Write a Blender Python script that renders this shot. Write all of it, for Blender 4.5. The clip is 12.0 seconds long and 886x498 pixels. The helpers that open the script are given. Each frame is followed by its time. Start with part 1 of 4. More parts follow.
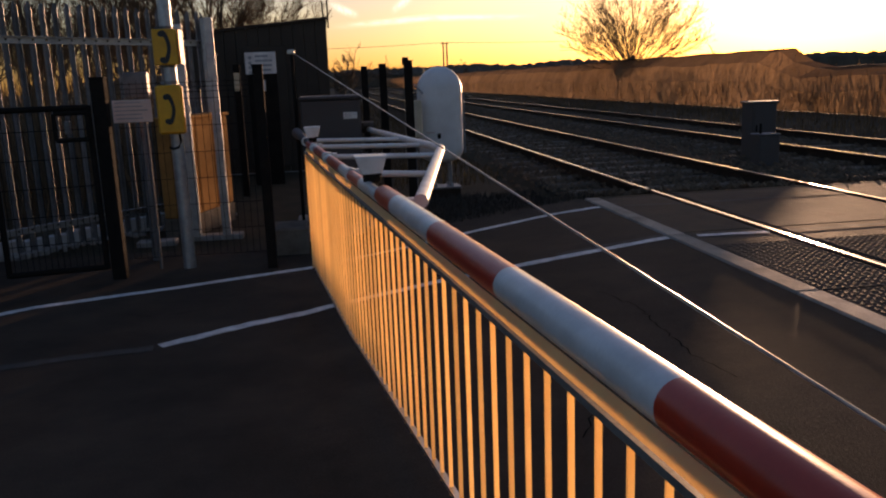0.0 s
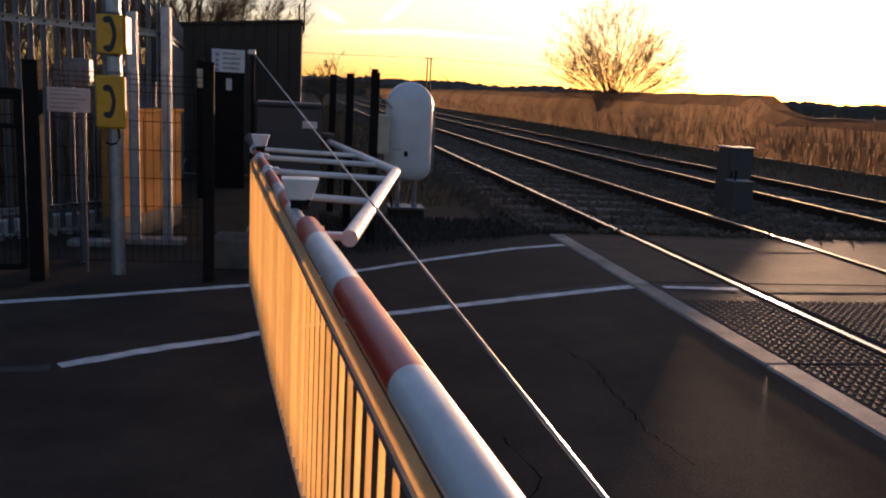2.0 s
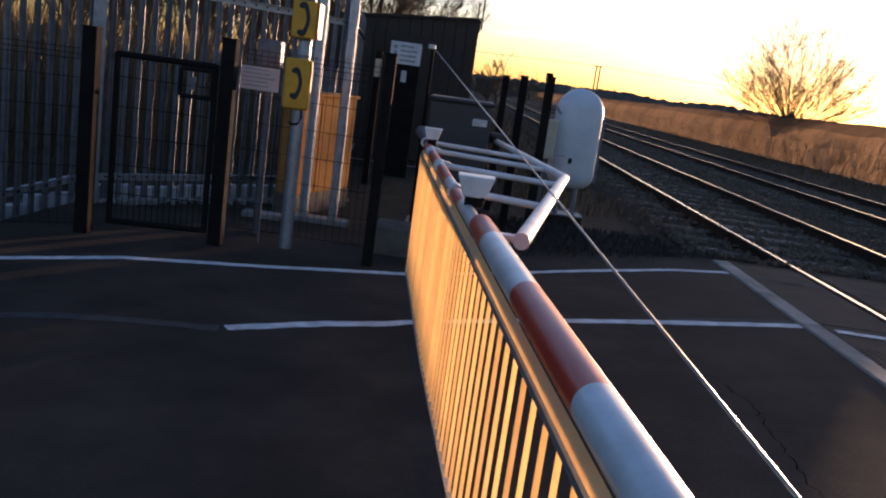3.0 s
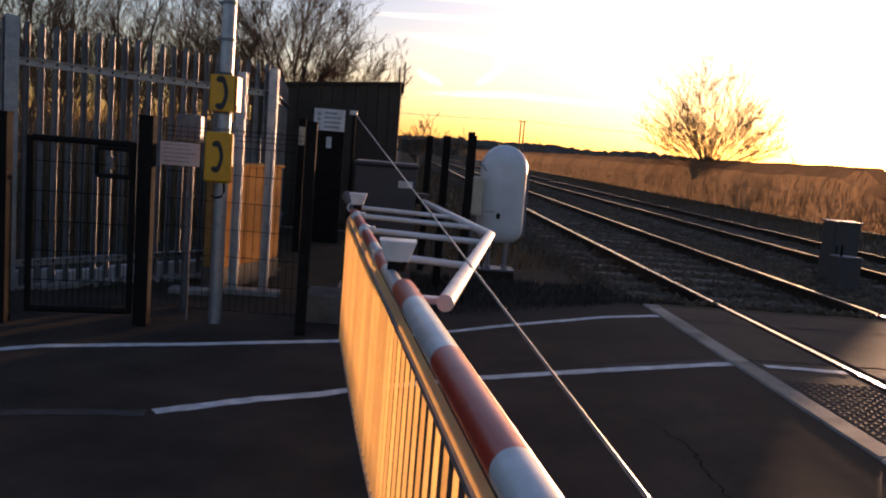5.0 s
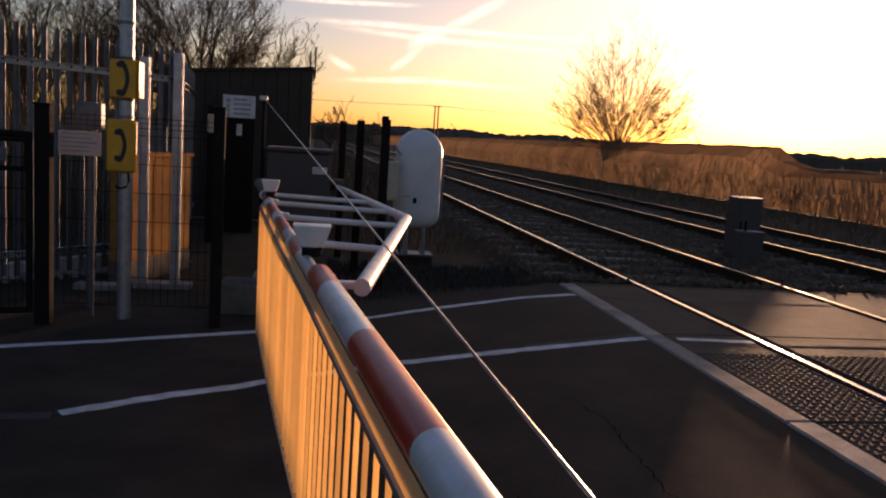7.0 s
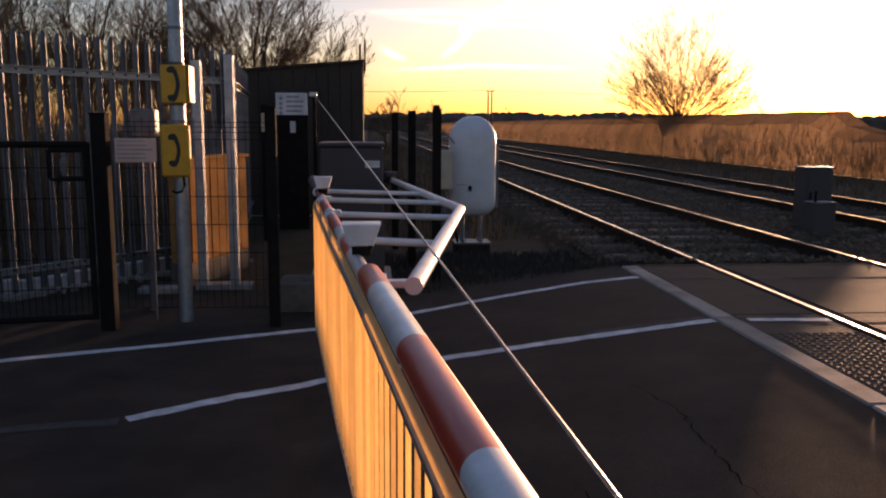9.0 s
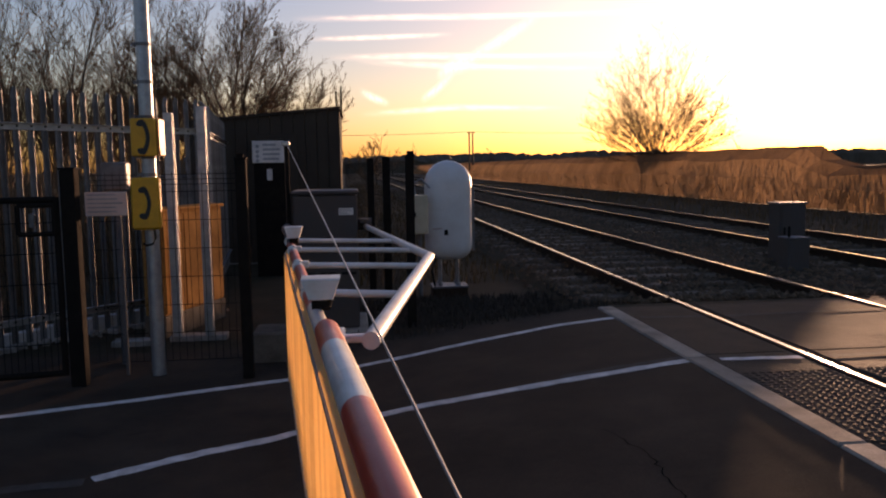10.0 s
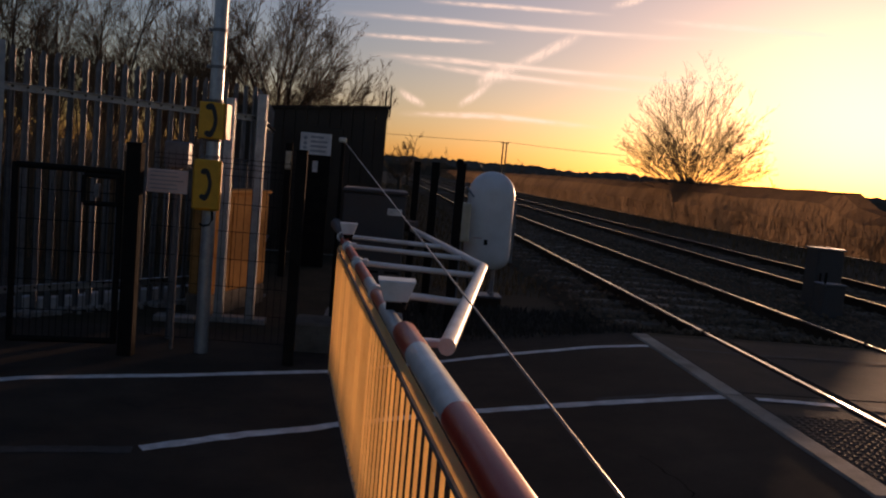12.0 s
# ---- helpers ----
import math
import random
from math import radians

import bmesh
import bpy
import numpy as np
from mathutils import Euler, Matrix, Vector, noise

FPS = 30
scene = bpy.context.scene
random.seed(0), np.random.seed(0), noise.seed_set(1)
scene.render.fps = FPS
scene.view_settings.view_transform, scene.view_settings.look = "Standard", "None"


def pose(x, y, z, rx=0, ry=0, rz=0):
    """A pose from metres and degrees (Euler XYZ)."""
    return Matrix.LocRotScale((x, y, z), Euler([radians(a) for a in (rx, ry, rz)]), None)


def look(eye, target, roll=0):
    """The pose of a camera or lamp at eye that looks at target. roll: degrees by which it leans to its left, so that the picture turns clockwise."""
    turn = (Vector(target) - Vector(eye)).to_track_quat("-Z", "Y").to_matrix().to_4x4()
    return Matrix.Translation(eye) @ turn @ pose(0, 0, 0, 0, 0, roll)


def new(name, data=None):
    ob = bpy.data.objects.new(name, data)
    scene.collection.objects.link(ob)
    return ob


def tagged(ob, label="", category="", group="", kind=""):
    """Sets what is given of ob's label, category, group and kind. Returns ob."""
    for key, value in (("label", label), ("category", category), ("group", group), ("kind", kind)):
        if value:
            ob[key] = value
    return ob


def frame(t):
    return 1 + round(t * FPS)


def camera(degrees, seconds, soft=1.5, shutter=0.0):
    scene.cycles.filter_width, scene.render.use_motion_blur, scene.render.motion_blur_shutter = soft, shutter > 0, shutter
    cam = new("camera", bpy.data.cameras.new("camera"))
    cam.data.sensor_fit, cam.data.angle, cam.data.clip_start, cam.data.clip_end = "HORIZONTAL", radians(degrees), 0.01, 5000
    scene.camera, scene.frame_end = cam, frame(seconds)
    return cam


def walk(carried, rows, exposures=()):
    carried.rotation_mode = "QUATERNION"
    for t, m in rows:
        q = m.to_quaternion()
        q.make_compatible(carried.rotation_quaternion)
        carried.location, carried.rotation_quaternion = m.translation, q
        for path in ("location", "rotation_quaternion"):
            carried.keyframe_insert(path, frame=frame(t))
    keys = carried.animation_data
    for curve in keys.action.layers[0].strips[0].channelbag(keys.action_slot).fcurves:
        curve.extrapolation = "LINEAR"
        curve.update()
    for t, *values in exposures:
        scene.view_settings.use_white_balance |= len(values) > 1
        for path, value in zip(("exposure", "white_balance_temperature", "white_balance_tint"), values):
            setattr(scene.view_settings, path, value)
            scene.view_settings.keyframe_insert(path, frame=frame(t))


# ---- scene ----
cam = camera(56.9, 12.0, soft=2.1)
PATH = [
    (0, (-0.128, -0.387, 1.351), (0.135, 1.554, 0.944), -2.2),
    (0.5, (-0.05, -0.143, 1.377), (-0.345, 1.8, 1.005), -0.0),
    (1, (-0.01, -0.116, 1.384), (-0.19, 1.845, 1.033), 1.4),
    (1.5, (0.004, 0.004, 1.401), (0.234, 1.968, 1.101), 4.6),
    (2, (0.048, 0.01, 1.376), (0.387, 1.945, 1.005), 3.1),
    (2.5, (-0.016, 0.031, 1.368), (0.095, 1.983, 0.945), 5.8),
    (3, (-0.028, 0.045, 1.368), (-0.04, 2.005, 0.969), 8.0),
    (3.2, (-0.026, 0.043, 1.369), (-0.024, 2.008, 0.998), 8.3),
    (4.8, (0.013, 0.038, 1.391), (0.08, 2.018, 1.119), 5.2),
    (5, (0.018, 0.051, 1.389), (0.141, 2.032, 1.148), 4.7),
    (5.5, (0.035, 0.043, 1.396), (0.207, 2.024, 1.185), 3.2),
    (6, (0.032, 0.041, 1.397), (0.209, 2.021, 1.176), 2.4),
    (6.5, (0.037, 0.038, 1.392), (0.295, 2.008, 1.161), 3.4),
    (7, (0.029, 0.085, 1.373), (0.352, 2.042, 1.113), 3.7),
    (7.5, (-0.012, 0.154, 1.375), (0.297, 2.11, 1.098), 2.8),
    (7.7, (-0.008, 0.174, 1.374), (0.282, 2.132, 1.086), 2.5),
    (9.3, (0.114, 0.172, 1.397), (0.271, 2.144, 1.098), -0.2),
    (9.5, (0.144, 0.176, 1.408), (0.352, 2.146, 1.135), -2.2),
    (10, (0.15, 0.165, 1.422), (0.365, 2.144, 1.222), -0.9),
    (10.5, (0.089, 0.149, 1.434), (0.284, 2.136, 1.318), 1.6),
    (11, (0.047, 0.114, 1.442), (0.322, 2.089, 1.292), 5.5),
    (11.5, (0.002, 0.11, 1.438), (0.268, 2.083, 1.252), 4.8),
    (12, (-0.046, 0.099, 1.447), (0.118, 2.083, 1.258), 5.1),
]
EXPOSURES = [(0, 0.9, 7650, 35), (0.5, 2.05, 7150, 38), (1.2, 2.1, 6700, 36), (1.6, 1.5, 7150, 36), (2.0, 1.3, 7350, 36), (3.2, 1.6, 6300, 31), (5.0, 1.4, 7500, 38), (5.5, 1.0, 7700, 39), (7.5, 0.85, 7850, 41), (9.5, 1.35, 7850, 41), (10.5, 0.5, 7700, 39), (12, 0.15, 7550, 38)]
walk(cam, [(t, look(eye, target, roll)) for t, eye, target, roll in PATH], EXPOSURES)

# ---- world, sun ----
SUN_AZ, SUN_EL = 32.0, 3.3
world = bpy.data.worlds.new("world")
scene.world = world
world.use_nodes = True
wn = world.node_tree.nodes
sky = wn.new("ShaderNodeTexSky")
sky.sky_type = "NISHITA"
sky.sun_disc = False
sky.sun_elevation = radians(SUN_EL)
sky.sun_rotation = radians(SUN_AZ)
sky.altitude = 50
sky.air_density = 1.0
sky.dust_density = 1.2
sky.ozone_density = 2.9
world.node_tree.links.new(sky.outputs[0], wn["Background"].inputs[0])
wn["Background"].inputs[1].default_value = 0.15
sun_data = bpy.data.lights.new("sun", "SUN")
sun_data.energy, sun_data.angle, sun_data.color = 3.0, radians(0.6), (1.0, 0.72, 0.44)
sun = new("sun", sun_data)
to_sun = Vector((math.sin(radians(SUN_AZ)) * math.cos(radians(SUN_EL)), math.cos(radians(SUN_AZ)) * math.cos(radians(SUN_EL)), math.sin(radians(SUN_EL))))
sun.matrix_world = look((20, 33, 20), Vector((20, 33, 20)) - to_sun)


# ---- materials ----
def mat(name, base, rough=0.6, metal=0.0, var=0.25, scale=8.0, bump=0.15, fine=90.0, other=None, stain=0.35, per=0.0, coat=0.0, island=False, spec=0.5, through_light=0.0):
    """A surface with broad stains, fine grain and relief; per: how much each piece differs in tone."""
    m = bpy.data.materials.new(name)
    m.use_nodes = True
    nt = m.node_tree
    n, l = nt.nodes, nt.links
    b = n["Principled BSDF"]
    b.inputs["Roughness"].default_value, b.inputs["Metallic"].default_value = rough, metal
    b.inputs["Coat Weight"].default_value = coat
    b.inputs["Specular IOR Level"].default_value = spec
    tc = n.new("ShaderNodeTexCoord")
    big, small = n.new("ShaderNodeTexNoise"), n.new("ShaderNodeTexNoise")
    big.inputs["Scale"].default_value, big.inputs["Detail"].default_value, big.inputs["Roughness"].default_value = scale, 5, 0.62
    small.inputs["Scale"].default_value, small.inputs["Detail"].default_value = fine, 3
    for t in (big, small):
        l.new(tc.outputs["Object"], t.inputs["Vector"])
    ramp = n.new("ShaderNodeValToRGB")
    ramp.color_ramp.elements[0].position, ramp.color_ramp.elements[1].position = 0.38, 0.68
    l.new(big.outputs[0], ramp.inputs[0])
    mix = n.new("ShaderNodeMix")
    mix.data_type = "RGBA"
    mix.inputs["A"].default_value = (*base, 1)
    mix.inputs["B"].default_value = (*(other or [c * (1 - stain) for c in base]), 1)
    l.new(ramp.outputs[0], mix.inputs["Factor"])
    hsv = n.new("ShaderNodeHueSaturation")
    l.new(mix.outputs["Result"], hsv.inputs["Color"])
    mr = n.new("ShaderNodeMapRange")
    mr.inputs["To Min"].default_value, mr.inputs["To Max"].default_value = 1 - var, 1 + var
    l.new(small.outputs[0], mr.inputs["Value"])
    value = mr.outputs[0]
    if per:
        r = n.new("ShaderNodeNewGeometry" if island else "ShaderNodeObjectInfo")
        mp = n.new("ShaderNodeMapRange")
        mp.inputs["To Min"].default_value, mp.inputs["To Max"].default_value = 1 - per, 1 + per
        l.new(r.outputs["Random Per Island" if island else "Random"], mp.inputs["Value"])
        mu = n.new("ShaderNodeMath")
        mu.operation = "MULTIPLY"
        l.new(value, mu.inputs[0]), l.new(mp.outputs[0], mu.inputs[1])
        value = mu.outputs[0]
    l.new(value, hsv.inputs["Value"])
    l.new(hsv.outputs[0], b.inputs["Base Color"])
    rr = n.new("ShaderNodeMapRange")
    rr.inputs["To Min"].default_value, rr.inputs["To Max"].default_value = max(0.02, rough - 0.12), min(1, rough + 0.12)
    l.new(big.outputs[0], rr.inputs["Value"]), l.new(rr.outputs[0], b.inputs["Roughness"])
    if through_light:
        tr, mx = n.new("ShaderNodeBsdfTranslucent"), n.new("ShaderNodeMixShader")
        mx.inputs[0].default_value = through_light
        l.new(hsv.outputs[0], tr.inputs[0])
        l.new(b.outputs[0], mx.inputs[1]), l.new(tr.outputs[0], mx.inputs[2])
        l.new(mx.outputs[0], n["Material Output"].inputs[0])
    if bump:
        bp = n.new("ShaderNodeBump")
        bp.inputs["Strength"].default_value, bp.inputs["Distance"].default_value = bump, 0.004
        l.new(small.outputs[0], bp.inputs["Height"]), l.new(bp.outputs[0], b.inputs["Normal"])
    return m


M_ASPHALT = mat("asphalt", (0.038, 0.0275, 0.020), 0.9, 0, 0.5, 1.3, 0.5, 150, (0.078, 0.054, 0.038), spec=0.1)
M_TAR = mat("tar", (0.006, 0.006, 0.006), 1.0, 0, 0.2, 9, 0.0, 90, spec=0.0)
M_SOIL = mat("soil and dead grass", (0.060, 0.043, 0.027), 1.0, 0, 0.5, 2.2, 1.0, 60, (0.040, 0.034, 0.019), spec=0.1)
M_BALLAST = mat("ballast", (0.14, 0.092, 0.058), 0.9, 0, 0.4, 3.0, 0.6, 45, (0.095, 0.062, 0.04), spec=0.12, per=0.3, island=True)
M_LINE = mat("road paint", (0.78, 0.75, 0.71), 0.75, 0, 0.25, 11, 0.5, 120, (0.48, 0.455, 0.42), spec=0.25)
M_LINE_WORN = mat("dirty road paint", (0.30, 0.28, 0.25), 0.85, 0, 0.35, 9, 0.5, 120, (0.15, 0.135, 0.12), spec=0.15)
M_LINE_OLD = mat("worn road paint", (0.075, 0.068, 0.06), 0.85, 0, 0.4, 12, 0.5, 120, (0.045, 0.042, 0.04), spec=0.2)
M_CONC = mat("concrete", (0.30, 0.27, 0.23), 0.85, 0, 0.2, 5, 0.4, 110, (0.24, 0.21, 0.17), per=0.12)
# darker copy of the concrete; the low block's shade is put into it
M_CONC_DARK = mat("dark mottled concrete", (0.15, 0.12, 0.095), 0.9, 0, 0.3, 6, 0.6, 90, (0.09, 0.072, 0.056), spec=0.2)
M_BEAM = mat("dirty concrete beam", (0.36, 0.30, 0.24), 0.85, 0, 0.35, 3.5, 0.5, 90, (0.20, 0.165, 0.13), per=0.15, spec=0.3)
M_CHALK = mat("pale limestone", (0.30, 0.27, 0.24), 0.9, 0, 0.3, 9, 0.5, 80, (0.16, 0.14, 0.12))
M_KERB = mat("pale concrete kerb", (0.55, 0.54, 0.53), 0.85, 0, 0.2, 6, 0.4, 90, (0.36, 0.35, 0.34), per=0.15)
M_PANEL = mat("rubber panel", (0.058, 0.043, 0.031), 0.85, 0, 0.4, 4, 0.8, 120, (0.085, 0.063, 0.045), per=0.2, spec=0.12)
M_RAIL = mat("polished rail head", (0.55, 0.52, 0.48), 0.22, 1.0, 0.08, 3, 0.05, 50, (0.45, 0.42, 0.38))
M_RUST = mat("rusted steel", (0.055, 0.032, 0.021), 0.9, 0, 0.3, 6, 0.5, 90, (0.035, 0.022, 0.015), spec=0.15)
M_SLEEPER = mat("sleeper concrete", (0.17, 0.125, 0.09), 0.9, 0, 0.3, 6, 0.5, 80, (0.11, 0.08, 0.058), spec=0.15, per=0.25)
M_GALV = mat("galvanised steel", (0.36, 0.38, 0.40), 0.42, 0.75, 0.15, 14, 0.12, 80, (0.26, 0.28, 0.30), per=0.12)
M_GALV_DULL = mat("weathered galvanised steel", (0.165, 0.165, 0.17), 0.55, 0.5, 0.22, 7, 0.15, 60, (0.095, 0.095, 0.098), per=0.25)
M_BLACK = mat("black powder coat", (0.014, 0.012, 0.011), 0.85, 0, 0.3, 8, 0.1, 90, (0.022, 0.018, 0.015), spec=0.03)
M_CABIN = mat("dark brown cladding", (0.050, 0.034, 0.024), 0.75, 0, 0.2, 3, 0.2, 70, (0.062, 0.044, 0.031), spec=0.25)
M_GREYBOX = mat("dark grey paint", (0.058, 0.043, 0.038), 0.65, 0, 0.18, 5, 0.15, 80, (0.055, 0.05, 0.048))
M_RED = mat("red reflective sheet", (0.56, 0.042, 0.016), 0.32, 0, 0.08, 7, 0.04, 120, (0.46, 0.034, 0.014), coat=0.15)
M_WHITE = mat("white reflective sheet", (0.62, 0.62, 0.61), 0.32, 0, 0.08, 7, 0.04, 120, (0.46, 0.45, 0.43), coat=0.3)
M_WPAINT = mat("white paint", (0.74, 0.72, 0.69), 0.38, 0, 0.06, 8, 0.06, 90, (0.58, 0.55, 0.50), coat=0.15)
M_ALU = mat("aluminium", (0.5, 0.49, 0.47), 0.38, 0.9, 0.1, 9, 0.06, 90)
M_WIRE = mat("steel wire", (0.42, 0.39, 0.36), 0.35, 0.9, 0.1, 20, 0.1, 200)
M_GRP = mat("white fibreglass", (0.72, 0.70, 0.68), 0.38, 0, 0.05, 5, 0.04, 60, (0.64, 0.61, 0.58), coat=0.2)
M_YELLOW = mat("yellow enamel", (0.78, 0.35, 0.010), 0.45, 0, 0.08, 8, 0.05, 90, (0.62, 0.27, 0.010))
M_SYMBOL = mat("black lettering", (0.015, 0.014, 0.013), 0.5, 0, 0.2, 8, 0.0, 90)
M_SIGN = mat("white sign face", (0.80, 0.75, 0.71), 0.45, 0, 0.05, 8, 0.03, 90, (0.62, 0.57, 0.53))
M_PINK = mat("pink-white sign face", (0.88, 0.60, 0.50), 0.45, 0, 0.05, 8, 0.03, 90, (0.80, 0.53, 0.43))
M_TEXT_RED = mat("faded red lettering", (0.60, 0.42, 0.38), 0.5, 0, 0.1, 8, 0.0, 90)
M_TEXT_GREY = mat("grey lettering", (0.38, 0.38, 0.38), 0.5, 0, 0.1, 8, 0.0, 90)
M_BLUE = mat("blue sign face", (0.03, 0.09, 0.32), 0.4, 0, 0.1, 8, 0.03, 90)
M_CREAM = mat("cream paint", (0.62, 0.52, 0.36), 0.5, 0, 0.1, 6, 0.08, 90, (0.5, 0.40, 0.27))
M_TAN = mat("tan paint", (0.40, 0.19, 0.06), 0.9, 0, 0.2, 7, 0.25, 60, (0.30, 0.14, 0.045), spec=0.03)
M_ORANGE = mat("sunlit orange side", (0.75, 0.24, 0.05), 0.45, 0, 0.08, 8, 0.03, 90)
M_BARK = mat("bark", (0.10, 0.075, 0.05), 0.9, 0, 0.35, 5, 0.8, 60, (0.065, 0.05, 0.035))
M_TWIG = mat("twigs", (0.16, 0.10, 0.055), 0.9, 0, 0.3, 3, 0.3, 40, (0.11, 0.07, 0.04), per=0.3, island=True, spec=0.2)
# base and translucency raised so the hedge carries the haze's brightness
M_HEDGE = mat("dry winter hedge lightened for haze", (0.30, 0.19, 0.11), 0.95, 0, 0.3, 0.35, 0.8, 9, (0.18, 0.115, 0.068), per=0.2, island=True, spec=0.1, through_light=0.65)
M_GRASS = mat("dead grass", (0.13, 0.085, 0.042), 0.9, 0, 0.4, 2, 0.2, 30, (0.08, 0.06, 0.028), per=0.5, island=True, spec=0.1, through_light=0.4)
M_FAR = mat("far woodland", (0.10, 0.075, 0.05), 1.0, 0, 0.35, 0.05, 0.0, 0.6, (0.07, 0.055, 0.04))
M_DARKWOOD = mat("dark timber", (0.045, 0.033, 0.024), 0.85, 0, 0.3, 6, 0.5, 70, (0.03, 0.022, 0.016), per=0.3)


M_CHANNEL = mat("dull bronze channel", (0.24, 0.22, 0.20), 0.5, 0.3, 0.15, 10, 0.1, 90)
# the low sun's amber is put into the strips' own colour
M_SLAT = mat("sunlit amber translucent strip", (0.96, 0.75, 0.44), 0.45, 0, 0.05, 14, 0.05, 120, (0.92, 0.69, 0.39), per=0.13, through_light=0.7)


# ---- mesh helpers ----
def raw(verts, faces, name, material, smooth=False):
    me = bpy.data.meshes.new(name)
    me.from_pydata([tuple(v) for v in verts], [], faces)
    for m in material if isinstance(material, (list, tuple)) else [material]:
        me.materials.append(m)
    if smooth:
        me.polygons.foreach_set("use_smooth", [True] * len(me.polygons))
    me.update()
    return me


def box(v, f, x0, y0, z0, x1, y1, z1, bev=0.0, m=None):
    """A box, with its four upright edges and rims chamfered by bev; m places it."""
    cx, cy, cz = (x0 + x1) / 2, (y0 + y1) / 2, (z0 + z1) / 2
    hx, hy, hz = abs(x1 - x0) / 2, abs(y1 - y0) / 2, abs(z1 - z0) / 2
    k = len(v)
    if not bev:
        pts = [(sx * hx, sy * hy, sz * hz) for sz in (-1, 1) for sx, sy in ((-1, -1), (1, -1), (1, 1), (-1, 1))]
        fs = [(0, 3, 2, 1), (4, 5, 6, 7), (0, 1, 5, 4), (1, 2, 6, 5), (2, 3, 7, 6), (3, 0, 4, 7)]
    else:
        b = min(bev, hx * 0.9, hy * 0.9, hz * 0.9)
        pts = []
        for z, s in ((-hz, b), (-hz + b, 0), (hz - b, 0), (hz, b)):
            ax, ay = hx - s, hy - s
            c = b if not s else b * 0.6
            pts += [(-ax + c, -ay, z), (ax - c, -ay, z), (ax, -ay + c, z), (ax, ay - c, z), (ax - c, ay, z), (-ax + c, ay, z), (-ax, ay - c, z), (-ax, -ay + c, z)]
        fs = [tuple(range(7, -1, -1)), tuple(range(24, 32))]
        for r in range(3):
            fs += [(r * 8 + i, r * 8 + (i + 1) % 8, r * 8 + 8 + (i + 1) % 8, r * 8 + 8 + i) for i in range(8)]
    for p in pts:
        q = Vector((p[0] + cx, p[1] + cy, p[2] + cz))
        v.append(m @ q if m else q)
    f += [tuple(i + k for i in q) for q in fs]


def tube(v, f, pts, radii, n=12, caps=True):
    """A round bar through the points, with a radius at each."""
    pts = [Vector(p) for p in pts]
    radii = radii if isinstance(radii, (list, tuple)) else [radii] * len(pts)
    k = len(v)
    for i, (p, r) in enumerate(zip(pts, radii)):
        d = (pts[min(i + 1, len(pts) - 1)] - pts[max(i - 1, 0)]).normalized()
        a = d.cross(Vector((0, 0, 1)) if abs(d.z) < 0.9 else Vector((1, 0, 0))).normalized()
        b = a.cross(d)
        v += [p + (a * math.cos(t) + b * math.sin(t)) * r for t in (2 * math.pi * j / n for j in range(n))]
    for i in range(len(pts) - 1):
        f += [(k + i * n + j, k + i * n + (j + 1) % n, k + i * n + n + (j + 1) % n, k + i * n + n + j) for j in range(n)]
    if caps:
        e = k + (len(pts) - 1) * n
        f += [tuple(k + j for j in range(n - 1, -1, -1)), tuple(e + j for j in range(n))]


def thing(name, at=(0, 0, 0), label="", category="", group="", kind=""):
    ob = new(name)
    ob.location = at
    ob.empty_display_size = 0.1
    return tagged(ob, label, category, group, kind)


def under(ob, parent):
    ob.parent = parent
    if not parent.parent:
        ob.matrix_parent_inverse = Matrix.Translation(-parent.location)
    return ob


def part(name, v, f, material, parent, label="", smooth=False):
    """One mesh in world places, linked under a thing (or under a part of one)."""
    ob = new(name, raw(v, f, name, material, smooth))
    under(ob, parent)
    if label:
        ob["label"] = label
    return ob


def auto(ob, angle=40):
    """Smooth faces with sharp edges kept."""
    me = ob.data
    me.polygons.foreach_set("use_smooth", [True] * len(me.polygons))
    me.set_sharp_from_angle(angle=radians(angle))
    return ob


def bars(v, f, x0, x1, y, ztop, rows, gap, h, seed):
    """Lines of writing that cannot be read, as flat bars on a sign facing -y."""
    r = random.Random(seed)
    for i in range(rows):
        z = ztop - i * gap
        box(v, f, x0, y - 0.001, z - h, x0 + (x1 - x0) * r.uniform(0.6, 1.0), y + 0.001, z)


# ---- ground ----
RAIL_Z = 0.24


def ground_z(x, y=0.0):
    """Level road, ramped up to the crossing, level over the tracks, and the trackbed beyond the road."""
    t = min(1.0, max(0.0, (x + 0.3) / 2.4))
    z = RAIL_Z * t
    if x < -3.1 and y > 2.6:
        z -= min(0.8, 0.36 * (-3.1 - x)) * min(1.0, (y - 2.6) / 1.2)
    if x > 9.3:
        z = max(0.0, RAIL_Z * (1 - (x - 9.3) / 3))
    if y > 6.9:
        k = min(1.0, (y - 6.9) / 0.5)
        bed = 0.11 if 2.2 < x < 8.9 else min(z, 0.02)
        z = z * (1 - k) + bed * k
    return z


def sheet(name, xs, ys, material, lift=0.0, fn=ground_z):
    v = [(x, y, fn(x, y) + lift) for y in ys for x in xs]
    n = len(xs)
    f = [(j * n + i, j * n + i + 1, j * n + n + i + 1, j * n + n + i) for j in range(len(ys) - 1) for i in range(n - 1)]
    return new(name, raw(v, f, name, material, True))


def steps(*stops):
    out = [stops[0][0]]
    for (a, n), (b, _) in zip(stops, stops[1:]):
        out += [a + (b - a) * (i + 1) / n for i in range(n)]
    return out


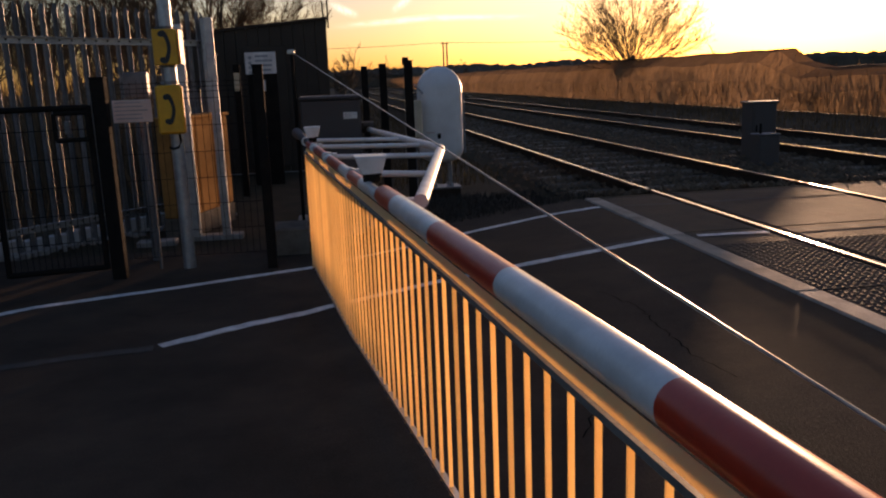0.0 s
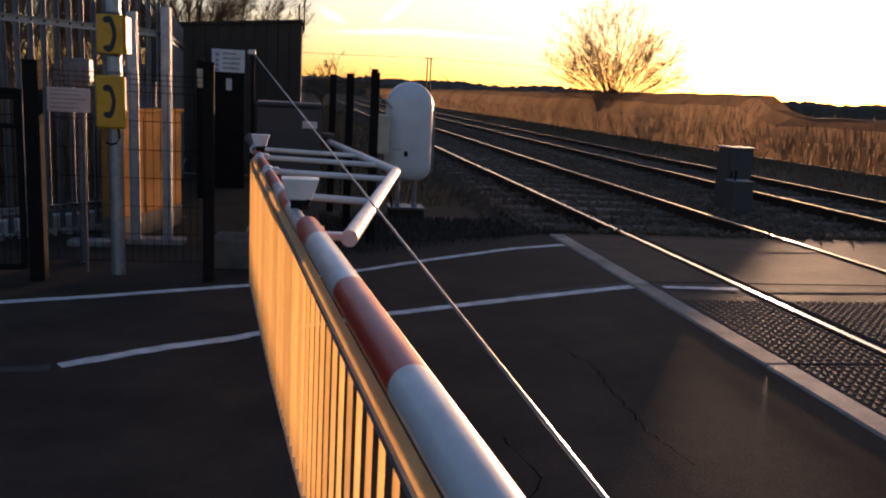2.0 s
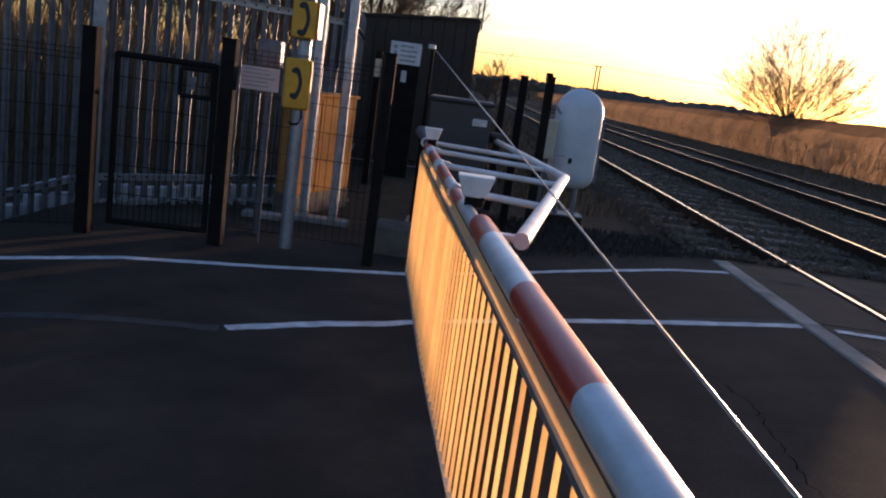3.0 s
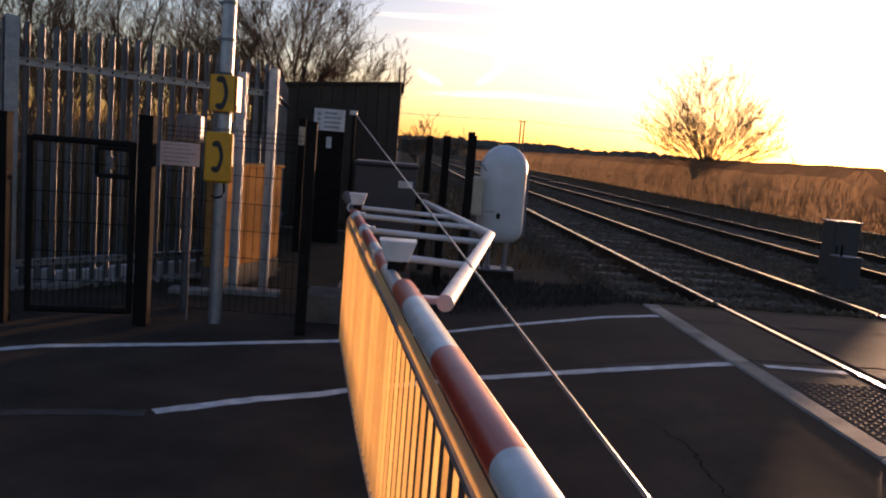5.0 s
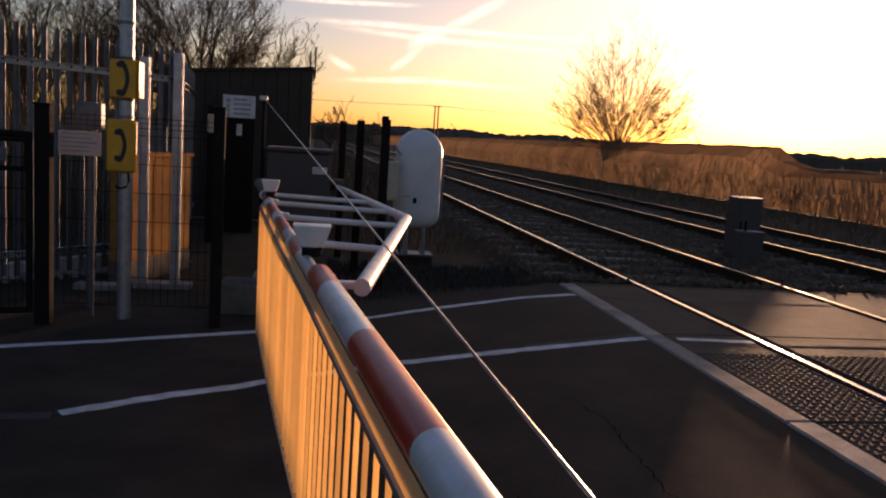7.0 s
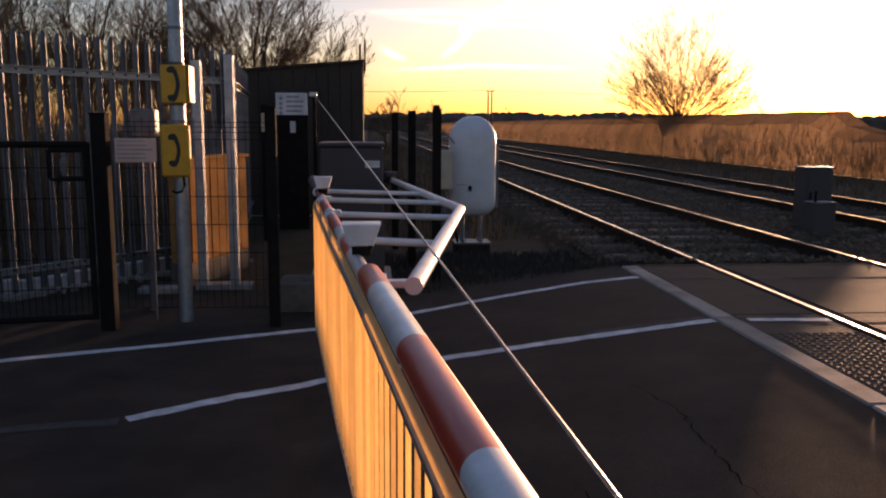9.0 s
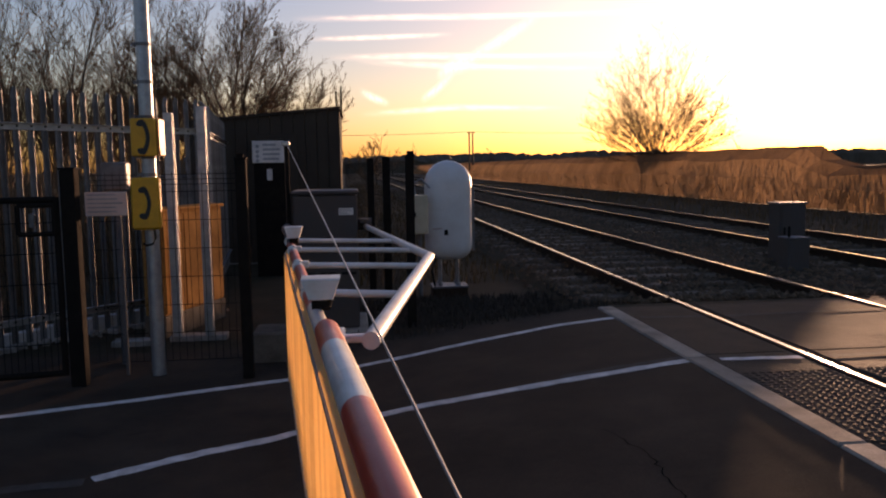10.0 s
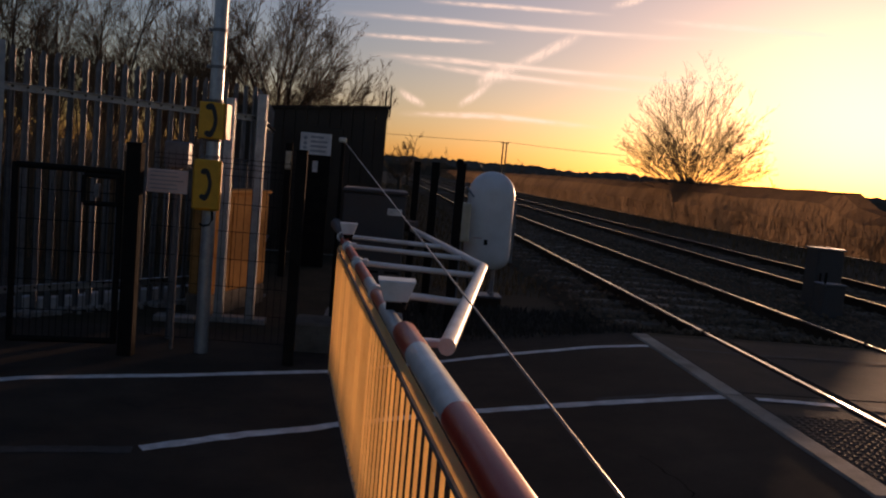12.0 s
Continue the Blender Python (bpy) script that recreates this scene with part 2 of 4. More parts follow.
gx = steps((-2500, 6), (-60, 10), (-6, 8), (-3.1, 8), (-0.3, 16), (2.1, 2), (2.3, 12), (9.0, 6), (13, 8), (60, 6), (2500, 1))
gy = steps((-2500, 6), (-60, 8), (-6, 8), (2.6, 10), (6.6, 8), (7.6, 30), (60, 8), (200, 8), (3500, 1))
tagged(sheet("ground", gx, gy, M_SOIL, -0.012), "rough brown soil and dead grass round the crossing", "ground", kind="structure")

# road across the tracks
rx = steps((-14, 10), (-5, 10), (-3.1, 12), (-0.3, 12), (2.1, 1), (2.125, 1))
ry = steps((-3.5, 8), (2.6, 10), (6.72, 1))
tagged(sheet("road", rx, ry, M_ASPHALT, 0.0), "dark grey patched asphalt road ramping up to the crossing", "road", kind="structure")


def ribbon(name, pts, width, material, label, seed=1, sub=10, rough=0.006):
    """A painted line on the road with slightly uneven edges."""
    r = random.Random(seed)
    v, f = [], []
    path = []
    for (a, b) in zip(pts, pts[1:]):
        path += [(a[0] + (b[0] - a[0]) * i / sub, a[1] + (b[1] - a[1]) * i / sub) for i in range(sub)]
    path.append(pts[-1])
    for i, p in enumerate(path):
        q, o = path[min(i + 1, len(path) - 1)], path[max(i - 1, 0)]
        d = Vector((q[0] - o[0], q[1] - o[1])).normalized()
        w = width / 2
        for s in (-1, 1):
            e = w + r.uniform(-rough, rough)
            x, y = p[0] - d.y * s * e, p[1] + d.x * s * e
            v.append((x, y, ground_z(x, min(y, 6.6)) + 0.002))
    f = [(2 * i, 2 * i + 2, 2 * i + 3, 2 * i + 1) for i in range(len(path) - 1)]
    return tagged(new(name, raw(v, f, name, material)), label, "road marking", kind="structure")


ribbon("road_line", [(-2.70, 4.62), (-2.07, 5.06), (-1.237, 5.335), (-0.334, 5.68), (0.416, 5.86), (1.0, 6.05), (1.70, 6.22), (2.12, 6.21)], 0.075, M_LINE, "white painted edge line along the road, worn", 3)
ribbon("road_line", [(-1.09, 4.0), (-0.64, 4.29), (-0.207, 4.50), (0.52, 4.66), (1.3, 4.74), (2.12, 4.80)], 0.085, M_LINE, "white painted line across the road, worn", 4)
ribbon("road_line", [(1.35, 4.83), (1.75, 4.87), (2.12, 4.87)], 0.05, M_LINE_OLD, "faint repainted white line beside the newer one", 5)
ribbon("road_line", [(-2.75, 3.36), (-2.3, 3.62), (-1.87, 3.83), (-1.5, 3.92), (-1.12, 3.97)], 0.085, M_LINE_OLD, "worn grey remains of a painted road line", 6)
ribbon("road_line", [(-3.4, 4.05), (-3.06, 4.28)], 0.075, M_LINE, "short white painted edge line, worn", 7)
ribbon("road_line", [(-1.93, 2.1), (-2.03, 2.6), (-2.13, 3.16)], 0.19, M_LINE_WORN, "broad white painted bar on the road", 8, rough=0.01)
ribbon("road_line", [(2.33, 6.20), (2.83, 6.15)], 0.06, M_LINE_OLD, "thin white line running over the crossing panels", 9)
ribbon("road_line", [(2.33, 4.80), (2.83, 4.77)], 0.07, M_LINE, "white line running over the crossing panels", 10)
ribbon("road_line", [(2.98, 6.14), (4.34, 6.2)], 0.06, M_LINE_OLD, "thin white line between the rails", 11)
ribbon("road_line", [(2.98, 4.77), (4.34, 4.8)], 0.07, M_LINE_OLD, "worn white line between the rails", 12)
ribbon("road_line", [(-2.95, 3.30), (-2.75, 4.0), (-2.80, 4.62)], 0.22, M_CONC_DARK, "dark brown concrete edging flush with the asphalt", 13, rough=0.01)

def crack(pts, seed):
    r = random.Random(seed)
    v, f = [], []
    path = []
    for a, b in zip(pts, pts[1:]):
        path += [(a[0] + (b[0] - a[0]) * i / 7 + r.uniform(-.012, .012), a[1] + (b[1] - a[1]) * i / 7 + r.uniform(-.012, .012)) for i in range(7)]
    for x, y in path:
        w = r.uniform(0.001, 0.0035)
        v += [(x - w, y, ground_z(x, y) + 0.0012), (x + w, y, ground_z(x, y) + 0.0012)]
    f = [(2 * i, 2 * i + 1, 2 * i + 3, 2 * i + 2) for i in range(len(path) - 1)]
    tagged(new("asphalt_crack", raw(v, f, "asphalt_crack", M_TAR)), "dark winding crack sealed in the asphalt", "crack", kind="structure")


crack([(1.32, 3.85), (1.395, 3.48), (1.375, 3.21), (1.36, 3.0), (1.35, 2.75), (1.40, 2.4)], 1)
crack([(0.7, 2.2), (0.86, 2.5), (0.8, 2.9)], 3)
crack([(-1.6, 4.8), (-1.2, 4.6), (-0.9, 4.72)], 4)

# crossing: concrete edge beams, rubber panels with raised studs
RAILS = (2.90, 4.405, 6.45, 7.955)
deck = thing("crossing_deck", (4, 2, RAIL_Z), "level crossing deck of dark studded panels beside concrete edge beams", "crossing", kind="structure")
for a, b in ((-5.2, -3.3), (-3.3, -1.4), (-1.4, 0.3), (0.3, 1.75), (1.75, 3.28), (3.28, 4.84), (4.84, 6.70)):
    v, f = [], []
    box(v, f, 2.135, a + 0.006, RAIL_Z - 0.2, 2.275, b - 0.006, RAIL_Z + 0.008, 0.01)
    part("edge_beam", v, f, M_BEAM, deck, "pale worn concrete beam")
spans = [(2.29, 2.85), (2.99, 4.31), (4.455, 6.40), (6.54, 7.865), (8.005, 8.95)]
cuts = [-5.2, -3.4, -1.6, 0.2, 1.7, 3.3, 4.95, 6.70]
for x0, x1 in spans:
    for a, b in zip(cuts, cuts[1:]):
        v, f = [], []
        box(v, f, x0, a + 0.006, RAIL_Z - 0.15, x1, b - 0.006, RAIL_Z - 0.004, 0.008)
        part("deck_panel", v, f, M_PANEL, deck)
v, f = [], []
for x0, x1 in spans[:2]:
    for i in range(int((x1 - x0) / 0.05)):
        for j in range(int((4.55 - 1.4) / 0.05)):
            x, y = x0 + 0.03 + i * 0.05, 1.42 + j * 0.05
            k = len(v)
            z = RAIL_Z - 0.004
            v += [(x - .015, y - .012, z), (x + .015, y - .012, z), (x + .015, y + .012, z), (x - .015, y + .012, z), (x - .008, y - .006, z + .0035), (x + .008, y - .006, z + .0035), (x + .008, y + .006, z + .0035), (x - .008, y + .006, z + .0035)]
            f += [tuple(k + q for q in s) for s in ((4, 5, 6, 7), (0, 1, 5, 4), (1, 2, 6, 5), (2, 3, 7, 6), (3, 0, 4, 7))]
part("studs", v, f, M_PANEL, deck)["kind"] = "stuff"

# rails
track = thing("railway_track", (5, 20, 0), "double railway track with shiny worn rails on ballast", "track", kind="structure")
PROFILE = [(-.035, -.004), (-.033, -.03), (-.009, -.045), (-.009, -.125), (-.065, -.14), (-.065, -.155), (.065, -.155), (.065, -.14), (.009, -.125), (.009, -.045), (.033, -.03), (.035, -.004), (.017, .003), (-.017, .003)]
for x in RAILS:
    v, f = [], []
    ys = (-40, 0, 7, 30, 120, 600)
    for y in ys:
        v += [(x + a, y, RAIL_Z + b) for a, b in PROFILE]
    n = len(PROFILE)
    for s in range(len(ys) - 1):
        f += [(s * n + i, s * n + (i + 1) % n, s * n + n + (i + 1) % n, s * n + n + i) for i in range(n)]
    ob = part("rail", v, f, [M_RUST, M_RAIL], track, "steel rail with a polished head")
    for p in ob.data.polygons:
        p.material_index = 1 if p.index % n == 12 else 0
sl_v, sl_f = [], []
box(sl_v, sl_f, -1.28, -0.125, -0.1, 1.28, 0.125, 0.122, 0.02)
sl_me = raw(sl_v, sl_f, "sleeper", M_SLEEPER)
for cx in ((RAILS[0] + RAILS[1]) / 2, (RAILS[2] + RAILS[3]) / 2):
    for i in range(70):
        o = new("sleeper", sl_me)
        o.location = (cx, 7.35 + i * 0.66, 0)
        under(o, track)

# ballast stones beside and between the sleepers
r = random.Random(5)
v, f = [], []
for i in range(15000):
    y = 7.0 + (r.random() ** 2.0) * 40
    x = r.uniform(2.1, 9.2)
    s = r.uniform(0.018, 0.04) * (1 + y / 40)
    z = ground_z(x, y) + r.uniform(-0.01, 0.035)
    k = len(v)
    v += [Vector((x, y, z)) + Vector(d) * s * r.uniform(.7, 1.2) for d in ((1, 0, 0), (0, 1, 0), (-1, 0, 0), (0, -1, 0), (r.uniform(-.3, .3), r.uniform(-.3, .3), 0.8))]
    f += [(k, k + 1, k + 4), (k + 1, k + 2, k + 4), (k + 2, k + 3, k + 4), (k + 3, k, k + 4)]
tagged(new("ballast", raw(v, f, "ballast", M_BALLAST)), "grey-brown ballast stones along the tracks", "ballast", kind="stuff")

# ---- barrier ----
BZ, BR = 0.947, 0.037


def bx(y):
    return 0.335 - 0.1065 * y


barrier = thing("barrier_boom", (bx(5.3), 5.3, 0), "lowered red and white striped barrier boom with a fence-like skirt", "barrier")
v, f = [], []
edges = [-2.6, -1.95, -1.33, -0.72, -0.11, 0.51, 1.15, 1.725, 2.275, 2.55]
ring = 28


def banded(name, ys, radius, dx, dz, first, label, dome=False):
    """A tube along the boom in bands of red and white; dome: its far end is rounded."""
    v, f, fine, bands = [], [], [], []
    for i, (a, b) in enumerate(zip(ys, ys[1:])):
        fine += [a, (a + b) / 2]
        bands += [(first + i) % 2] * 2
    fine.append(ys[-1])
    radii = [radius] * len(fine)
    if dome:
        for d, k in ((0.018, 0.93), (0.030, 0.75), (0.037, 0.4)):
            fine.append(ys[-1] + d)
            radii.append(radius * k)
            bands.append(bands[-1])
    tube(v, f, [(bx(y) + dx, y, BZ + dz) for y in fine], radii, ring)
    ob = part(name, v, f, [M_RED, M_WHITE], barrier, label)
    for p in ob.data.polygons[: ring * (len(fine) - 1)]:
        p.material_index = bands[p.index // ring]
    return auto(ob)


banded("boom", edges, BR, 0, 0, 0, "red and white banded tube", True)
banded("inner_boom", [2.5, 2.98, 3.36, 3.62, 4.12, 4.38, 4.86, 5.1, 5.42], 0.025, -0.011, -0.006, 1, "slimmer red and white banded tube behind the lamp")
# dark rail that carries the skirt, with a lip coloured for its amber-lit flange
v, f = [], []
def along(v, f, y0, y1, dx0, dx1, z0, z1, n=1):
    """A bar of box section that runs beside the boom."""
    i = len(v)
    for y in (y0, y1):
        v += [(bx(y) + dx0, y, z0), (bx(y) + dx1, y, z0), (bx(y) + dx1, y, z1), (bx(y) + dx0, y, z1)]
    f += [(i, i + 1, i + 2, i + 3), (i + 7, i + 6, i + 5, i + 4), (i, i + 4, i + 5, i + 1), (i + 1, i + 5, i + 6, i + 2), (i + 2, i + 6, i + 7, i + 3), (i + 3, i + 7, i + 4, i)]


along(v, f, -2.6, 5.36, -0.054, -0.038, BZ - 0.060, BZ - 0.0475)
part("skirt_rail", v, f, M_CHANNEL, barrier, "grey-brown channel under the boom")
v, f = [], []
for y in (-2.6, 5.36):
    v += [(bx(y) - 0.034, y, BZ - 0.024), (bx(y) - 0.048, y, BZ - 0.045), (bx(y) - 0.046, y, BZ - 0.0465), (bx(y) - 0.032, y, BZ - 0.0255)]
f += [(0, 1, 2, 3), (7, 6, 5, 4)] + [(i, i + 4, (i + 1) % 4 + 4, (i + 1) % 4) for i in range(4)]
part("rail_lip", v, f, M_SLAT, barrier, "flange edge coloured amber as sunlit")


def skirt_low(y):
    return 0.105 + 0.035 * (5.3 - max(y, 3.4)) + 0.082 * max(0.0, 3.4 - max(y, 0.6))


v, f = [], []
for y in [5.36 - 0.5 * j for j in range(17)]:
    z = skirt_low(y)
    v += [(bx(y) - 0.054, y, z - 0.005), (bx(y) - 0.036, y, z - 0.005), (bx(y) - 0.036, y, z + 0.005), (bx(y) - 0.054, y, z + 0.005)]
n = len(v) // 4
for s in range(n - 1):
    f += [(4 * s + q, 4 * s + 4 + q, 4 * s + 4 + (q + 1) % 4, 4 * s + (q + 1) % 4) for q in range(4)]
f += [(0, 1, 2, 3), (4 * n - 1, 4 * n - 2, 4 * n - 3, 4 * n - 4)]
part("bottom_rail", v, f, M_ALU, barrier, "thin grey bottom rail")
PITCH = 0.097
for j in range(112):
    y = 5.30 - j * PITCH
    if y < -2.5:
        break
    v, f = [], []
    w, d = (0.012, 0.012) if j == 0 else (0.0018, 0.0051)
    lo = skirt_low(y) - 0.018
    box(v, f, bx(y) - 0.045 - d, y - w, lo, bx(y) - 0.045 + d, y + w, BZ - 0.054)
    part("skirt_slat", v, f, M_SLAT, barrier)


def boom_lamp(y, w, name="boom_lamp"):
    """A double-sided barrier lamp: a white hood that widens upwards on a black foot."""
    x = bx(y) + 0.008
    t = thing(name, (x, y, BZ + BR), "white trapezoid barrier lamp on a black foot, on the boom", "lamp", "lamps on the boom")
    v, f = [], []
    h0, h1 = BZ + BR + 0.010, BZ + BR + 0.082
    a, b = w * 0.31, w * 0.5
    pts = [(-a, h0), (a, h0), (b, h1), (-b, h1)]
    d = 0.055
    q = []
    for dy, ins in ((-d, 0.004), (-d + 0.006, 0), (d - 0.006, 0), (d, 0.004)):
        q += [(x + px * (1 - ins / w), y + dy, pz + (ins if pz == h0 else -ins)) for px, pz in pts]
    v += q
    f += [(0, 1, 2, 3), (15, 14, 13, 12)]
    for s in range(3):
        f += [(4 * s + i, 4 * s + 4 + i, 4 * s + 4 + (i + 1) % 4, 4 * s + (i + 1) % 4) for i in range(4)]
    part("hood", v, f, M_WPAINT, t, "white hood")
    v, f = [], []
    box(v, f, x - a * 0.8, y - 0.04, BZ + 0.012, x + a * 0.8, y + 0.04, h0 + 0.002, 0.006)
    part("foot", v, f, M_BLACK, t, "black foot")
    v, f = [], []
    tube(v, f, [(x + a * 0.6, y - 0.045, h0), (x + a * 0.9, y - 0.08, BZ + BR + 0.012), (x + a * 0.7, y - 0.11, BZ + BR - 0.004)], 0.004, 6)
    part("cable", v, f, M_BLACK, t, "short black cable")


boom_lamp(5.34, 0.112)
boom_lamp(2.88, 0.128)

# white outrigger that braces the boom
v, f = [], []
elbow = Vector((0.558, 4.60, 0.935))
inner = [elbow + (Vector((0.190, 2.50, 0.925)) - elbow).normalized() * 0.03, elbow, elbow + (Vector((0.25, 7.15, 0.93)) - elbow).normalized() * 0.03]
tube(v, f, [(0.190, 2.50, 0.925), inner[0]], 0.027, 18)
ob = auto(part("outer_tube", v, f, M_WPAINT, barrier, "thick white tube with a cut end"))
v, f = [], []
tube(v, f, [inner[0], elbow, inner[2]], [0.027, 0.026, 0.024], 14)
auto(part("elbow", v, f, M_WPAINT, barrier, "white welded elbow"))
v, f = [], []
tube(v, f, [inner[2], (0.25, 7.1, 0.93)], [0.024, 0.022], 14)
auto(part("back_tube", v, f, M_WPAINT, barrier, "white tube running back to the machine"))
for y, ox in ((5.7, 0.425), (5.05, 0.502), (4.25, 0.492), (3.33, 0.33)):
    v, f = [], []
    tube(v, f, [(bx(y), y, BZ), (ox, y + 0.02, 0.925)], 0.015, 12)
    auto(part("rung", v, f, M_WPAINT, barrier, "white cross tube"))
    v, f = [], []
    tube(v, f, [(bx(y) - 0.011, y - 0.03, BZ - 0.004), (bx(y) - 0.011, y + 0.03, BZ - 0.004)], 0.032, 14)
    box(v, f, bx(y) + 0.012, y - 0.025, BZ - 0.012, bx(y) + 0.04, y + 0.025, BZ + 0.022, 0.004)
    auto(part("collar", v, f, M_WPAINT, barrier, "white clamp collar round the boom"))
v, f = [], []
box(v, f, bx(2.58) + 0.02, 2.565, 0.905, 0.185, 2.605, 0.928, 0.004)
box(v, f, bx(2.58) + 0.03, 2.52, 0.885, bx(2.58) + 0.055, 2.70, 0.93, 0.004)
part("bracket", v, f, M_WPAINT, barrier, "white bolted bracket")
v, f = [], []
tube(v, f, [(bx(5.42) - 0.008, 5.42, BZ - 0.004), (bx(5.9), 5.9, BZ), (bx(6.7), 6.75, BZ)], [0.022, 0.030, 0.045], 14)
auto(part("boom_root", v, f, M_GREYBOX, barrier, "dark boom root"))
v, f = [], []
box(v, f, -0.400, 7.07, 0.10, -0.372, 7.10, 1.64, 0.006)
part("mast", v, f, M_BLACK, barrier, "black mast for the stay wire")
v, f = [], []
box(v, f, -0.425, 7.04, 1.612, -0.36, 7.08, 1.652, 0.006)
part("clevis", v, f, M_ALU, barrier, "small bright clevis")
top, end = Vector((-0.384, 7.06, 1.630)), Vector((0.326, 0.06, 1.044))
v, f = [], []
tube(v, f, [top, end], 0.0021, 8)
auto(part("stay_wire", v, f, M_WIRE, barrier, "taut steel stay wire"))
d = (end - top).normalized()
v, f = [], []
tube(v, f, [end, end + d * 0.05, end + d * 0.30, end + d * 0.34], [0.004, 0.0065, 0.0065, 0.004], 10)
auto(part("turnbuckle", v, f, M_GALV_DULL, barrier, "steel turnbuckle"))
v, f = [], []
tube(v, f, [end + d * 0.34, end + d * 0.62], 0.0021, 8)
part("wire_end", v, f, M_WIRE, barrier)

# barrier machine
machine = thing("barrier_machine", (-0.1, 7.2, 0), "dark grey barrier machine cabinet with a small white plate", "machine")
v, f = [], []
box(v, f, -0.340, 6.92, 0.10, 0.180, 7.55, 1.208, 0.012)
part("cabinet", v, f, M_GREYBOX, machine)
v, f = [], []
box(v, f, -0.355, 6.905, 1.210, 0.195, 7.57, 1.242, 0.01)
part("lid", v, f, M_GREYBOX, machine, "slightly overhanging lid with a worn bright edge")
v, f = [], []
box(v, f, 0.028, 6.912, 1.042, 0.147, 6.918, 1.098)
pl = part("plate", v, f, M_SIGN, machine, "small white maker's plate")
v, f = [], []
bars(v, f, 0.037, 0.137, 6.910, 1.09, 4, 0.011, 0.004, 2)
part("writing", v, f, M_TEXT_GREY, pl)
v, f = [], []
box(v, f, -0.45, 6.8, -0.05, 0.25, 7.65, 0.10, 0.01)
part("plinth", v, f, M_CONC, machine, "concrete plinth")
v, f = [], []
tube(v, f, [(0.165, 7.15, 0.95), (0.30, 7.15, 0.95)], 0.05, 16)
box(v, f, 0.19, 7.02, 0.96, 0.27, 7.12, 1.0, 0.006)
auto(part("shaft_hub", v, f, M_GREYBOX, machine, "dark hub on the drive shaft"))
for s in range(3):
    v, f = [], []
    box(v, f, -0.30 + s * 0.17, 6.914, 0.55, -0.18 + s * 0.17, 6.92, 0.57)
    part("vent", v, f, M_BLACK, machine)

# ---- obstacle detector ----
det = thing("obstacle_detector", (1.17, 9.05, 0.1), "white rounded radar obstacle detector on short threaded legs", "radar unit")
v, f = [], []
cx, cy = 1.178, 9.05
n = 32
prof = []
for i in range(9):
    a = math.pi / 2 * i / 8
    prof.append((0.257 * math.sin(a), 1.235 + 0.257 * math.cos(a)))
prof += [(0.257, 0.9), (0.257, 0.58)]
for i in range(1, 8):
    a = math.pi / 2 * i / 7
    prof.append((0.257 - 0.14 * (1 - math.cos(a)), 0.58 - 0.16 * math.sin(a)))
v.append((cx, cy, prof[0][1]))
for rr, z in prof[1:]:
    for j in range(n):
        t = 2 * math.pi * j / n
        c, s = math.cos(t), math.sin(t)
        e = 0.75
        v.append((cx + rr * math.copysign(abs(c) ** e, c), cy + rr * 0.72 * math.copysign(abs(s) ** e, s), z))
f += [(0, 1 + j, 1 + (j + 1) % n) for j in range(n)]
for k in range(len(prof) - 2):
    f += [(1 + k * n + j, 1 + k * n + n + j, 1 + k * n + n + (j + 1) % n, 1 + k * n + (j + 1) % n) for j in range(n)]
f.append(tuple(1 + (len(prof) - 2) * n + j for j in range(n)))
auto(part("radome", v, f, M_GRP, det, "glossy white fibreglass shell"), 60)
v, f = [], []
box(v, f, cx - 0.065, cy - 0.192, 0.69, cx - 0.025, cy - 0.176, 0.75, 0.004)
part("latch", v, f, M_BLACK, det, "small black latch")
v, f = [], []
box(v, f, cx - 0.19, cy - 0.183, 0.755, cx - 0.09, cy - 0.180, 0.768)
part("writing", v, f, M_TEXT_RED, det)
v, f = [], []
box(v, f, cx + 0.252, cy - 0.03, 0.5, cx + 0.285, cy + 0.02, 1.2, 0.005)
part("side_bar", v, f, M_GALV_DULL, det)
for dx, dy in ((-0.1, -0.08), (0.09, -0.08), (-0.1, 0.08), (0.09, 0.08)):
    v, f = [], []
    tube(v, f, [(cx + dx, cy + dy, 0.09), (cx + dx, cy + dy, 0.46)], 0.013, 8)
    part("leg", v, f, M_GALV, det)
    v, f = [], []
    tube(v, f, [(cx + dx, cy + dy, 0.13), (cx + dx, cy + dy, 0.165)], 0.028, 6)
    part("nut", v, f, M_GALV, det)
v, f = [], []
box(v, f, cx - 0.2, cy - 0.16, 0.11, cx + 0.2, cy + 0.16, 0.13, 0.004)
part("base_plate", v, f, M_GALV_DULL, det)
v, f = [], []
box(v, f, cx - 0.19, cy - 0.15, -0.05, cx + 0.19, cy + 0.15, 0.11, 0.01)
part("footing", v, f, M_RUST, det, "dark rusty footing")
v, f = [], []
tube(v, f, [(cx - 0.16, cy - 0.1, 0.11), (cx - 0.2, cy - 0.12, 0.30), (cx - 0.13, cy - 0.05, 0.47)], 0.012, 8)
part("cable", v, f, M_BLACK, det)

# ---- lineside case between the tracks ----
t = thing("lineside_case", (5.5, 9.6, 0.1), "low dark lineside case with a bright lid between the two tracks", "cabinet")
v, f = [], []
box(v, f, 5.37, 9.49, 0.05, 5.64, 9.73, 0.485, 0.01)
part("case", v, f, M_GREYBOX, t)
v, f = [], []
box(v, f, 5.36, 9.48, 0.485, 5.65, 9.74, 0.505, 0.005)
part("lid", v, f, M_GALV_DULL, t, "bare steel lid")
v, f = [], []
box(v, f, 5.375, 9.51, 0.505, 5.40, 9.535, 0.64, 0.004)
part("vent_post", v, f, M_BLACK, t)

